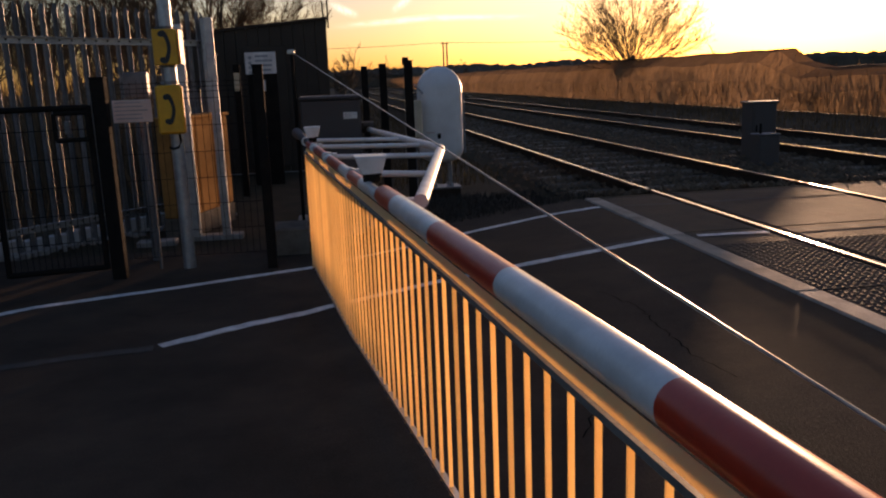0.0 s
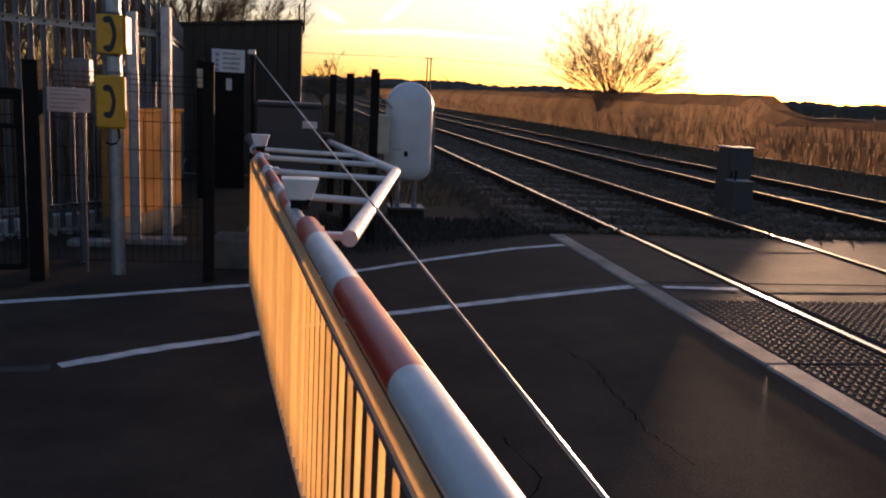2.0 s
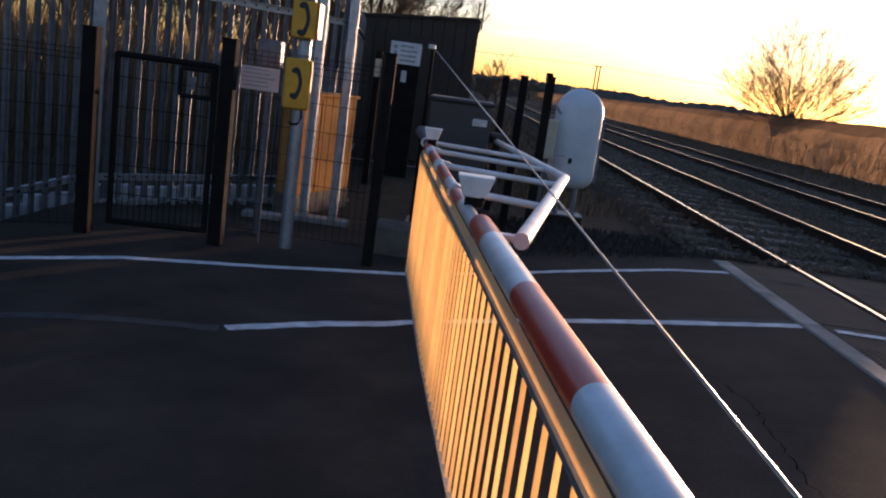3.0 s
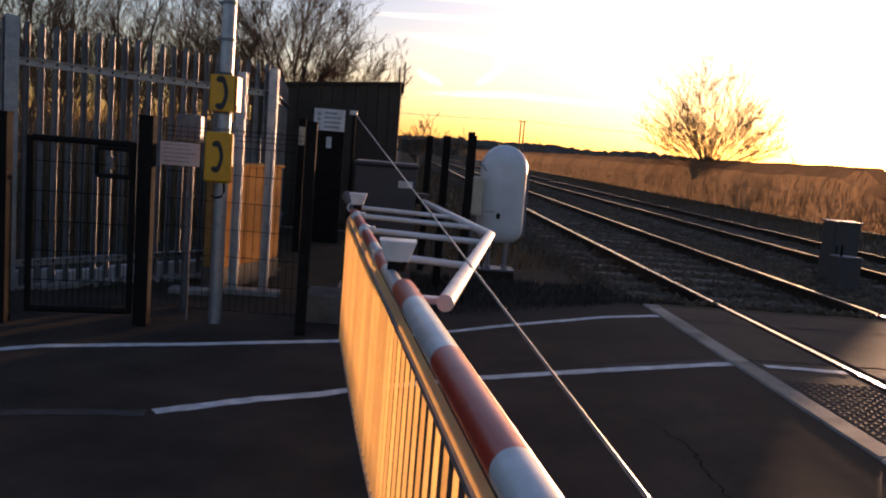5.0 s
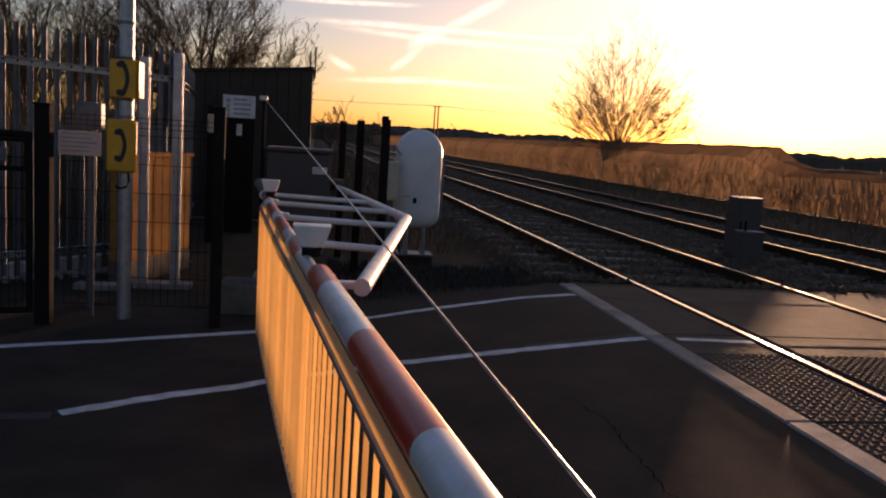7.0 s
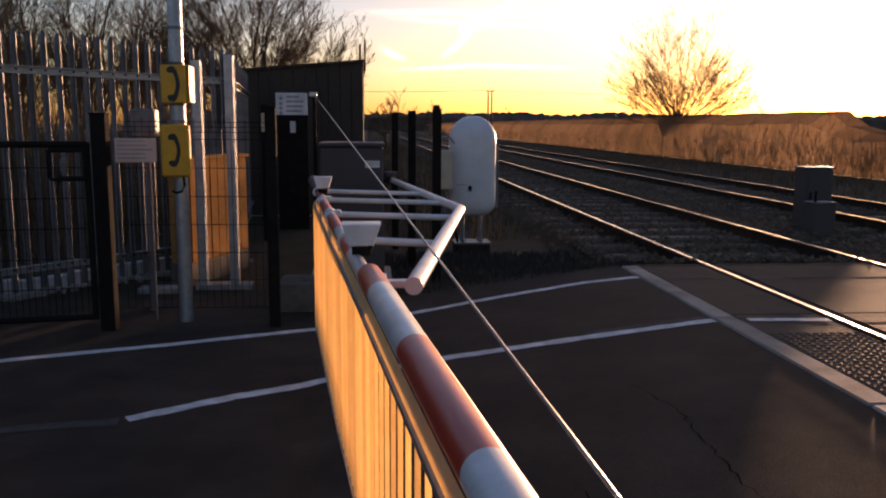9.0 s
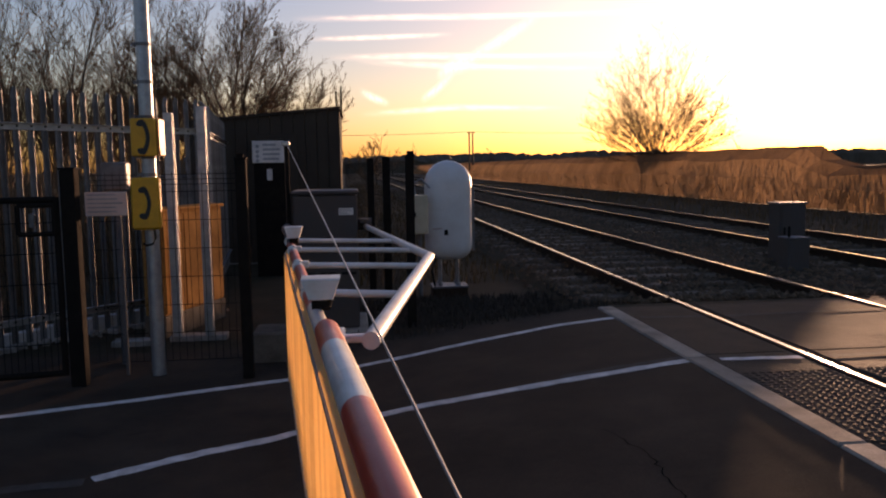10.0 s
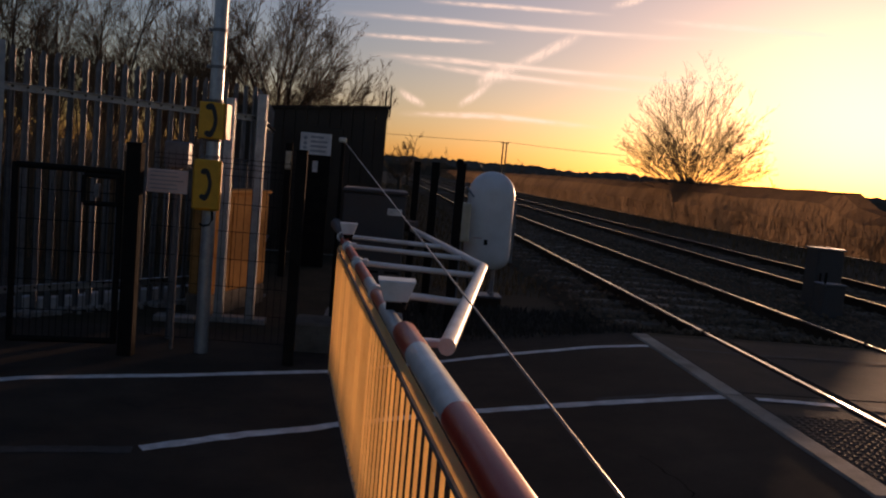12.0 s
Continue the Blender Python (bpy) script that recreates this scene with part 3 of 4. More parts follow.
t = thing("lineside_case", (5.9, 10.5, 0.1), "tall dark lineside case with a bright lid between the tracks", "cabinet")
v, f = [], []
box(v, f, 5.72, 10.35, 0.05, 6.08, 10.65, 0.86, 0.01)
part("case", v, f, M_GREYBOX, t)
v, f = [], []
box(v, f, 5.70, 10.33, 0.86, 6.10, 10.67, 0.885, 0.006)
part("lid", v, f, M_GALV_DULL, t, "bare steel lid")
v, f = [], []
box(v, f, 5.745, 10.338, 0.12, 6.055, 10.349, 0.83, 0.003)
door = part("door", v, f, M_GREYBOX, t)
v, f = [], []
box(v, f, 5.765, 10.32, 0.46, 5.785, 10.338, 0.56, 0.003)
part("handle", v, f, M_BLACK, door)

# ---- black posts beside the track ----
for x, y, h in ((0.345, 9.3, 1.528), (0.472, 8.1, 1.526), (0.622, 7.0, 1.526)):
    t = thing("fence_post", (x, y, 0), "black square steel fence post with a flat cap", "post", "black posts by the track")
    v, f = [], []
    box(v, f, x - 0.036, y - 0.036, -0.05, x + 0.036, y + 0.036, h - 0.008, 0.004)
    part("shaft", v, f, M_BLACK, t)
    v, f = [], []
    box(v, f, x - 0.040, y - 0.040, h - 0.008, x + 0.040, y + 0.040, h, 0.002)
    part("cap", v, f, M_BLACK, t)
t = thing("signal_box_post", (0.72, 8.3, 0), "thin grey post with a small dark fitting on top", "post")
v, f = [], []
tube(v, f, [(0.70, 8.05, -0.05), (0.70, 8.05, 1.58)], 0.016, 8)
part("shaft", v, f, M_GALV_DULL, t)
v, f = [], []
box(v, f, 0.67, 8.03, 1.50, 0.735, 8.07, 1.58, 0.004)
part("fitting", v, f, M_BLACK, t)
t = thing("equipment_case", (0.86, 8.75, 0), "small cream steel equipment case on a post", "cabinet")
v, f = [], []
box(v, f, 0.76, 8.72, 0.72, 0.93, 8.9, 1.13, 0.008)
part("case", v, f, M_CREAM, t)
v, f = [], []
box(v, f, 0.775, 8.714, 0.74, 0.915, 8.72, 1.11, 0.003)
d_ = part("door", v, f, M_CREAM, t)
v, f = [], []
box(v, f, 0.785, 8.704, 0.90, 0.80, 8.714, 0.95)
part("handle", v, f, M_BLACK, d_)
v, f = [], []
tube(v, f, [(0.845, 8.81, -0.05), (0.845, 8.81, 0.72)], 0.022, 10)
part("post", v, f, M_GALV_DULL, t)
v, f = [], []
tube(v, f, [(0.80, 8.8, 1.13), (0.78, 8.78, 1.26), (0.87, 8.80, 1.30), (0.96, 8.84, 1.20)], 0.012, 8)
part("hose", v, f, M_GALV, t, "looped grey conduit")


# ---- telephone post ----
PX, PY = -1.237, 5.99


def handset(v, f, x, y, z, s):
    """A telephone handset symbol, standing on end, facing -y: a bowed grip between two rounded ends."""
    k = len(v)
    n = 12
    for i in range(n + 1):
        u = 2 * i / n - 1
        px, pz, w = x + 0.26 * s * (1 - u * u), z + 0.84 * s * u, s * (0.115 + 0.07 * abs(u) ** 3)
        v.extend([(px - w, y, pz), (px + w, y, pz)])
    f += [(k + 2 * i, k + 2 * i + 1, k + 2 * i + 3, k + 2 * i + 2) for i in range(n)]
    for e in (-1, 1):
        k = len(v)
        cx_, cz_ = x - 0.10 * s, z + e * 0.80 * s
        for j in range(14):
            a = 2 * math.pi * j / 14
            v.append((cx_ + s * (0.25 * math.cos(a) + e * 0.05 * math.sin(a)), y - 0.0004, cz_ + 0.20 * s * math.sin(a)))
        f.append(tuple(range(k, k + 14)))


pole = thing("telephone_post", (PX, PY, 0), "galvanised steel post carrying yellow telephone signs", "post")
v, f = [], []
tube(v, f, [(PX, PY, -0.05), (PX, PY, 3.5)], 0.047, 24)
auto(part("shaft", v, f, M_GALV, pole))
for z in (2.276, 2.025, 1.40, 1.79, 1.52):
    v, f = [], []
    tube(v, f, [(PX, PY, z - 0.011), (PX, PY, z + 0.011)], 0.0515, 24)
    box(v, f, PX - 0.075, PY - 0.015, z - 0.012, PX - 0.045, PY + 0.015, z + 0.012, 0.003)
    part("clamp", v, f, M_GALV_DULL, pole)
v, f = [], []
box(v, f, -1.326, 5.895, 1.525, -1.155, 5.935, 1.778, 0.006)
s1 = part("upper_sign", v, f, M_YELLOW, pole, "yellow telephone sign")
v, f = [], []
handset(v, f, -1.243, 5.8935, 1.652, 0.118)
part("symbol", v, f, M_SYMBOL, s1, "black handset symbol")
# right side of the upper sign, its sunlit look put into orange
v, f = [], []
box(v, f, -1.151, 5.90, 1.53, -1.139, 6.07, 1.775, 0.003)
part("side_sign", v, f, M_ORANGE, pole, "side of the upper sign coloured orange as sunlit")
v, f = [], []
box(v, f, -1.338, 5.865, 1.03, -1.150, 5.94, 1.382, 0.014)
s2 = part("telephone_box", v, f, M_YELLOW, pole, "yellow telephone housing")
v, f = [], []
handset(v, f, -1.247, 5.8635, 1.21, 0.112)
part("symbol", v, f, M_SYMBOL, s2, "black handset symbol")
v, f = [], []
tube(v, f, [(-1.20, 5.90, 1.03), (-1.195, 5.90, 0.97), (-1.215, 5.90, 0.93), (-1.255, 5.895, 0.92), (-1.28, 5.895, 0.935)], 0.008, 8)
part("cable_hook", v, f, M_BLACK, pole, "short black cable")
v, f = [], []
tube(v, f, [(PX - 0.1, PY - 0.055, 2.87), (PX - 0.1, PY - 0.045, 2.87)], 0.19, 28)
part("round_sign", v, f, M_BLUE, pole, "round blue sign")
v, f = [], []
box(v, f, PX - 0.275, PY - 0.03, 2.62, PX - 0.245, PY + 0.03, 3.0, 0.004)
part("white_plate", v, f, M_SIGN, pole)

# notice on its own thin post, grey junction box behind it
t = thing("notice_board", (-1.46, 6.05, 0), "pale notice with lines of faded red writing on a thin post", "sign")
v, f = [], []
box(v, f, -1.678, 6.0, 1.122, -1.399, 6.008, 1.286, 0.003)
p_ = part("panel", v, f, M_PINK, t)
v, f = [], []
bars(v, f, -1.66, -1.42, 5.998, 1.272, 5, 0.029, 0.009, 11)
part("writing", v, f, M_TEXT_RED, p_)
v, f = [], []
tube(v, f, [(-1.455, 6.02, -0.05), (-1.455, 6.02, 1.28)], 0.012, 8)
part("post", v, f, M_GALV_DULL, t)
t = thing("junction_box", (-1.56, 6.36, 0), "grey junction box on a thin post behind the notice", "junction box")
v, f = [], []
box(v, f, -1.652, 6.3, 1.29, -1.474, 6.42, 1.492, 0.01)
part("box", v, f, M_GALV_DULL, t)
v, f = [], []
box(v, f, -1.645, 6.294, 1.298, -1.481, 6.3, 1.484, 0.004)
part("lid", v, f, M_GALV_DULL, t)
v, f = [], []
tube(v, f, [(-1.56, 6.36, -0.05), (-1.56, 6.36, 1.29)], 0.025, 10)
part("post", v, f, M_GALV_DULL, t)


# ---- black mesh fence and gate ----
def mesh_panel(name, a, b, z0, z1, label, pitch=0.05, ph=0.2, wire=0.0017):
    """A welded mesh panel between two points: upright wires and doubled level wires."""
    a, b = Vector((*a, 0)), Vector((*b, 0))
    t = thing(name, a, label, "fence")
    v, f = [], []
    n = int((b - a).length / pitch)
    for i in range(n + 1):
        p = a.lerp(b, i / n)
        tube(v, f, [(p.x, p.y, z0), (p.x, p.y, z1 + 0.02)], wire, 4, False)
    
    zs = [z0 + ph * i for i in range(int((z1 - z0) / ph) + 1)] + [z1, z1 - 0.035, z1 - 0.07]
    for z in zs:
        tube(v, f, [(a.x, a.y, z), (b.x, b.y, z)], wire * 1.3, 4, False)
    part("wire_mesh", v, f, M_BLACK, t)


def square_post(x, y, h, w, label="black square steel post of the mesh fence"):
    t = thing("mesh_fence_post", (x, y, 0), label, "post", "posts of the mesh fence")
    v, f = [], []
    box(v, f, x - w, y - w, -0.05, x + w, y + w, h - 0.01, 0.004)
    part("shaft", v, f, M_BLACK, t)
    v, f = [], []
    box(v, f, x - w - 0.004, y - w - 0.004, h - 0.01, x + w + 0.004, y + w + 0.004, h + 0.006, 0.003)
    part("cap", v, f, M_BLACK, t)


mesh_panel("mesh_fence", (0.60, 7.04), (0.474, 8.06), 0.1, 1.47, "fine black mesh fence panel beside the track", 0.06, 0.15, 0.0011)
mesh_panel("mesh_fence", (0.45, 8.14), (0.345, 9.26), 0.1, 1.47, "fine black mesh fence panel beside the track", 0.06, 0.15, 0.0011)
mesh_panel("mesh_fence", (0.325, 9.34), (0.04, 12.85), 0.1, 1.47, "fine black mesh fence panel beside the track", 0.06, 0.15, 0.0011)
square_post(-1.70, 5.78, 1.45, 0.048, "stout black gate post with a flat cap")
square_post(-2.58, 5.60, 1.40, 0.048, "stout black gate post with a flat cap")
square_post(-0.595, 5.80, 1.50, 0.036)
square_post(-3.06, 5.28, 1.27, 0.03)
square_post(-3.30, 4.62, 1.22, 0.03)
square_post(-3.55, 3.75, 1.20, 0.03)
mesh_panel("mesh_fence", (-1.66, 6.08), (-0.60, 6.05), 0.08, 1.40, "black welded mesh fence panel beside the telephone post")
mesh_panel("mesh_fence", (-2.63, 5.57), (-3.04, 5.30), 0.06, 1.25, "black welded mesh fence panel beside the gate")
mesh_panel("mesh_fence", (-3.07, 5.24), (-3.29, 4.66), 0.04, 1.22, "black welded mesh fence panel beside the road")
mesh_panel("mesh_fence", (-3.31, 4.58), (-3.54, 3.79), 0.0, 1.18, "black welded mesh fence panel beside the road")

gate = thing("pedestrian_gate", (-2.2, 5.7, 0), "closed black tubular gate with mesh infill and a lock guard", "gate")
GA, GB = Vector((-2.41, 5.62, 0)), Vector((-1.775, 5.73, 0))


def on_gate(u, z, off=0.0):
    p = GA.lerp(GB, u)
    return (p.x, p.y + off, z)


for name, a, b in (("top_tube", (0, 1.25), (1, 1.25)), ("bottom_tube", (0, 0.10), (1, 0.10)), ("stile", (0, 0.085), (0, 1.265)), ("stile", (1, 0.085), (1, 1.265))):
    v, f = [], []
    tube(v, f, [on_gate(*a), on_gate(*b)], 0.021, 12)
    auto(part(name, v, f, M_BLACK, gate))
v, f = [], []
for i in range(1, 16):
    tube(v, f, [on_gate(i / 16, 0.10), on_gate(i / 16, 1.25)], 0.0025, 4, False)
for z in (0.3, 0.5, 0.7, 0.9, 1.1):
    tube(v, f, [on_gate(0, z), on_gate(1, z)], 0.003, 4, False)
part("mesh_infill", v, f, M_BLACK, gate)
v, f = [], []
for a, b in (((0.66, 1.215), (0.99, 1.215)), ((0.66, 1.03), (0.99, 1.03)), ((0.66, 1.03), (0.66, 1.215)), ((0.99, 1.03), (0.99, 1.215))):
    tube(v, f, [on_gate(*a, -0.03), on_gate(*b, -0.03)], 0.016, 8)
part("lock_guard", v, f, M_BLACK, gate)
v, f = [], []
box(v, f, on_gate(0.74, 0)[0], 5.70, 1.07, on_gate(0.80, 0)[0], 5.75, 1.16, 0.004)
part("lock", v, f, M_GALV_DULL, gate)

# ---- palisade fence ----
PALE_TOP = 2.12


def pale_mesh(h):
    """A W-section pale with a three-pointed head."""
    v, f = [], []
    xs = [(-0.028, 0.010), (-0.017, 0.0), (-0.007, 0.012), (0.007, 0.012), (0.017, 0.0), (0.028, 0.010)]
    tops = [h - 0.05, h - 0.015, h, h, h - 0.015, h - 0.05]
    for d in (0.0, 0.003):
        for (x, y), t in zip(xs, tops):
            v += [(x, y + d, 0.02), (x, y + d, t)]
    n = 12
    f += [(2 * i, 2 * i + 2, 2 * i + 3, 2 * i + 1) for i in range(5)]
    f += [(n + 2 * i + 1, n + 2 * i + 3, n + 2 * i + 2, n + 2 * i) for i in range(5)]
    f += [(2 * i + 1, 2 * i + 3, n + 2 * i + 3, n + 2 * i + 1) for i in range(5)]
    f += [(0, 1, n + 1, n), (10, n + 10, n + 11, 11)]
    return raw(v, f, "pale", M_GALV_DULL)


PALE = pale_mesh(PALE_TOP)


def palisade(a, b, label, pitch=0.118, drop=0.0, far=False):
    """A run of palisade; drop: how much lower its first end stands; far: rails behind the pales."""
    a, b = Vector((*a, 0)), Vector((*b, 0))
    d = b - a
    u = d.normalized()
    yaw = math.atan2(u.y, u.x)
    back = Vector((-u.y, u.x, 0))
    t = thing("palisade_fence", a, label, "fence", "palisade fence")
    n = max(2, int(d.length / pitch))
    for i in range(n + 1):
        p = a.lerp(b, i / n)
        o = new("pale", PALE)
        o.rotation_euler = (0, 0, yaw)
        o.location = p + Vector((0, 0, random.uniform(-0.006, 0.006) - drop * (1 - i / n)))
        under(o, t)
    for z in (0.235, 1.83):
        v, f = [], []
        m = Matrix.Translation(a - Vector((0, 0, drop))) @ Matrix.Rotation(yaw, 4, "Z") @ Matrix.Rotation(-math.atan2(drop, d.length), 4, "Y")
        e = 0.046 if far else 0.0
        box(v, f, 0, e - 0.040, z - 0.003, d.length, e - 0.001, z + 0.003, 0, m)
        box(v, f, 0, (0.016 if far else -0.006), z - 0.055, d.length, (0.021 if far else -0.001), z - 0.003, 0, m)
        part("rail", v, f, M_GALV, t, "galvanised angle rail")
        v, f = [], []
        for i in range(n + 1):
            p = a.lerp(b, i / n) - back * 0.008 * (not far)
            lo = drop * (1 - i / n)
            box(v, f, p.x - 0.007, p.y - 0.007, z - 0.03 - lo, p.x + 0.007, p.y + 0.007, z - 0.016 - lo)
        part("bolts", v, f, M_BLACK, t)["kind"] = "stuff"
    return t


def steel_column(x, y, h, w=0.055, turn=0.0, label="galvanised steel I-section fence column"):
    t = thing("fence_column", (x, y, 0), label, "post", "columns of the palisade fence")
    m = pose(x, y, 0, 0, 0, turn)
    for name, q in (("flange", (-w, -w, w, -w + 0.008)), ("flange", (-w, w - 0.008, w, w)), ("web", (-0.004, -w + 0.008, 0.004, w - 0.008))):
        v, f = [], []
        box(v, f, q[0], q[1], -0.05, q[2], q[3], h, 0, m)
        part(name, v, f, M_GALV, t)


P1, P2, P3 = (-3.02, 6.66), (-1.36, 8.52), (-1.72, 12.7)
PW = (-4.74, 3.06)
palisade(P1, P2, "tall galvanised palisade fence with pointed pales and angle rails")
palisade(PW, (P1[0] - 0.02, P1[1] - 0.06), "tall galvanised palisade fence stepping down a bank beside the road", 0.118, 0.60, True)
palisade((P2[0] + 0.03, P2[1] + 0.1), P3, "tall galvanised palisade fence running back to the cabin")
steel_column(P1[0], P1[1], 2.14, 0.05, 30)
steel_column(-1.352, 7.20, 1.90, 0.036, 0)
steel_column(-1.088, 7.20, 1.95, 0.036, 0)
steel_column(P2[0] + 0.06, P2[1] + 0.02, 2.05, 0.05, 20)
for x0, x1, y in ((-1.86, -1.52, 7.02), (-1.42, -0.95, 7.16)):
    t = thing("kerb_slab", (x0, y, 0), "pale broken concrete slab at the foot of the fence", "slab")
    v, f = [], []
    box(v, f, x0, y, -0.06, x1, y + 0.16, 0.035, 0.008)
    part("slab", v, f, M_CHALK, t)
def kerb_run(a, b, drop, count, off):
    """A row of pale concrete kerb blocks just behind the feet of the pales."""
    a, b = Vector((*a, 0)), Vector((*b, 0))
    u = (b - a).normalized()
    yaw = math.atan2(u.y, u.x)
    t = thing("fence_kerb", a, "row of pale concrete kerb blocks under the palisade fence", "kerb")
    r = random.Random(count)
    step = (b - a).length / count
    for i in range(count):
        m = Matrix.Translation(a + u * step * i - Vector((0, 0, drop * (1 - (i + 0.5) / count)))) @ Matrix.Rotation(yaw + r.uniform(-0.02, 0.02), 4, "Z")
        v, f = [], []
        box(v, f, 0.004, off, -0.12, step - 0.006, off + 0.08, 0.125 + r.uniform(-0.02, 0.015), 0.008, m)
        part("kerb_block", v, f, M_KERB, t)


kerb_run(P1, P2, 0.0, 6, 0.03)
kerb_run(PW, (P1[0] - 0.05, P1[1] - 0.1), 0.60, 9, 0.03)
# pale stones under the palisade
v, f = [], []
r = random.Random(9)
for i in range(150):
    u = r.random()
    x, y = P1[0] + (P2[0] - P1[0]) * u + r.uniform(0.02, 0.22), P1[1] + (P2[1] - P1[1]) * u + r.uniform(-0.02, 0.15)
    if r.random() < 0.35:
        u = r.random()
        x, y = PW[0] + (P1[0] - PW[0]) * u - r.uniform(0.0, 0.2), PW[1] + (P1[1] - PW[1]) * u
    s = r.uniform(0.012, 0.035)
    box(v, f, x - s, y - s * .7, -0.02, x + s, y + s * .7, s * 1.1, s * 0.3, None)
tagged(new("rubble_strip", raw(v, f, "rubble_strip", M_CHALK)), "pale broken stone strip under the palisade fence", "rubble", kind="stuff")

# sunlit cabinet behind the fence
t = thing("location_case", (-1.4, 7.8, 0), "tan steel location case behind the fence, lit by the low sun", "cabinet")
m = pose(-1.480, 7.31, 0, 0, 0, 71.1)
v, f = [], []
box(v, f, 0, 0.0, 0.18, 1.057, 0.19, 1.075, 0.008, m)
part("case", v, f, M_TAN, t)
for a, b in ((0.02, 0.34), (0.36, 0.69), (0.71, 1.04)):
    v, f = [], []
    box(v, f, a, -0.012, 0.20, b, -0.001, 1.05, 0.003, m)
    part("door", v, f, M_TAN, t)
v, f = [], []
box(v, f, -0.02, -0.03, 1.075, 1.077, 0.20, 1.105, 0.006, m)
part("lid", v, f, M_TAN, t)
v, f = [], []
box(v, f, -0.01, -0.01, -0.05, 1.067, 0.20, 0.18, 0.01, m)
part("plinth", v, f, M_CONC_DARK, t)
t = thing("grey_case", (-1.66, 9.2, 0), "grey steel equipment case behind the palisade fence", "cabinet")
v, f = [], []
box(v, f, -1.85, 9.0, 0.0, -1.48, 9.35, 1.35, 0.012)
part("case", v, f, M_GALV_DULL, t)
v, f = [], []
box(v, f, -1.87, 8.98, 1.35, -1.46, 9.37, 1.38, 0.008)
part("lid", v, f, M_GALV_DULL, t)

# ---- cabin ----
cab = thing("relay_cabin", (-0.9, 14.3, 0), "dark brown relay cabin with a sloping flat roof and a notice", "cabin")
CX0, CX1, CY0, CY1 = -2.3, -0.03, 12.92, 15.8
n = 13
for i in range(n):
    a, b = CX0 + (CX1 - CX0) * i / n, CX0 + (CX1 - CX0) * (i + 1) / n
    v, f = [], []
    box(v, f, a + 0.003, CY0, 0.0, b - 0.003, CY0 + 0.03, 2.13 + 0.088 * (b - CX0), 0.004)
    part("cladding_panel", v, f, M_CABIN, cab)
for name, q in (("side_wall", (CX0, CY0 + 0.03, CX0 + 0.04, CY1)), ("side_wall", (CX1 - 0.04, CY0 + 0.03, CX1, CY1)), ("back_wall", (CX0 + 0.04, CY1 - 0.04, CX1 - 0.04, CY1))):
    v, f = [], []
    box(v, f, q[0], q[1], 0, q[2], q[3], 2.12 if q[2] < -1 else 2.30)
    part(name, v, f, M_CABIN, cab)
v = [(CX0 - 0.05, CY0 - 0.04, 2.13), (CX1 + 0.02, CY0 - 0.04, 2.335), (CX1 + 0.02, CY1 + 0.05, 2.335), (CX0 - 0.05, CY1 + 0.05, 2.13)]
v += [(x, y, z + 0.035) for x, y, z in v]
f = [(0, 3, 2, 1), (4, 5, 6, 7), (0, 1, 5, 4), (1, 2, 6, 5), (2, 3, 7, 6), (3, 0, 4, 7)]
part("roof", v, f, M_CABIN, cab, "thin sloping roof sheet")
v, f = [], []
box(v, f, -1.33, CY0 - 0.03, 0.08, -0.68, CY0 - 0.002, 1.95, 0.006)
dr = part("door", v, f, M_CABIN, cab, "dark door")
v, f = [], []
box(v, f, -1.28, CY0 - 0.05, 1.0, -1.24, CY0 - 0.03, 1.1, 0.004)
part("handle", v, f, M_GALV_DULL, dr)
for dx in (0.0, 0.075):
    v, f = [], []
    tube(v, f, [(CX1 - 0.04 + dx, CY0 + 0.05, 2.2), (CX1 - 0.04 + dx, CY0 + 0.05, 2.60 + dx)], 0.012, 8)
    part("aerial", v, f, M_BLACK, cab)
v, f = [], []
box(v, f, -2.35, CY0 - 0.05, -0.05, CX1 + 0.05, CY1 + 0.05, 0.0)
part("base", v, f, M_CONC, cab)

t = thing("warning_notice", (-0.95, 11.3, 0), "white warning notice with grey lines of writing on a dark post", "sign")
v, f = [], []
box(v, f, -1.168, 11.3, 1.512, -0.752, 11.31, 1.803, 0.003)
p_ = part("panel", v, f, M_SIGN, t)
v, f = [], []
bars(v, f, -1.03, -0.77, 11.298, 1.765, 4, 0.062, 0.03, 21)
part("writing", v, f, M_TEXT_GREY, p_)
v, f = [], []
for z in (1.73, 1.66, 1.60, 1.54):
    tube(v, f, [(-1.10, 11.299, z), (-1.10, 11.2985, z)], 0.025, 10)
part("symbols", v, f, M_TEXT_GREY, p_)
v, f = [], []
box(v, f, -0.985, 11.3, 1.28, -0.915, 11.31, 1.43, 0.003)
part("small_panel", v, f, M_SIGN, t)
v, f = [], []
box(v, f, -1.15, 11.312, -0.05, -0.75, 11.35, 1.80, 0.004)
part("backboard", v, f, M_BLACK, t)
t = thing("wall_plate", (-1.34, 10.2, 0), "small yellowed plate on a black post", "sign")
v, f = [], []
box(v, f, -1.22, 10.16, -0.05, -1.14, 10.24, 1.62, 0.004)
part("post", v, f, M_BLACK, t)
v, f = [], []
box(v, f, -1.215, 10.152, 1.3, -1.145, 10.158, 1.52, 0.002)
part("plate", v, f, M_CREAM, t)
# the block stands in shade, which its dark colour carries
t = thing("concrete_block", (-0.45, 6.35, 0), "low concrete block beside the barrier machine, coloured darker for its shade", "block")
v, f = [], []
box(v, f, -0.62, 6.22, -0.05, -0.33, 6.6, 0.22, 0.015)
part("block", v, f, M_CONC_DARK, t)


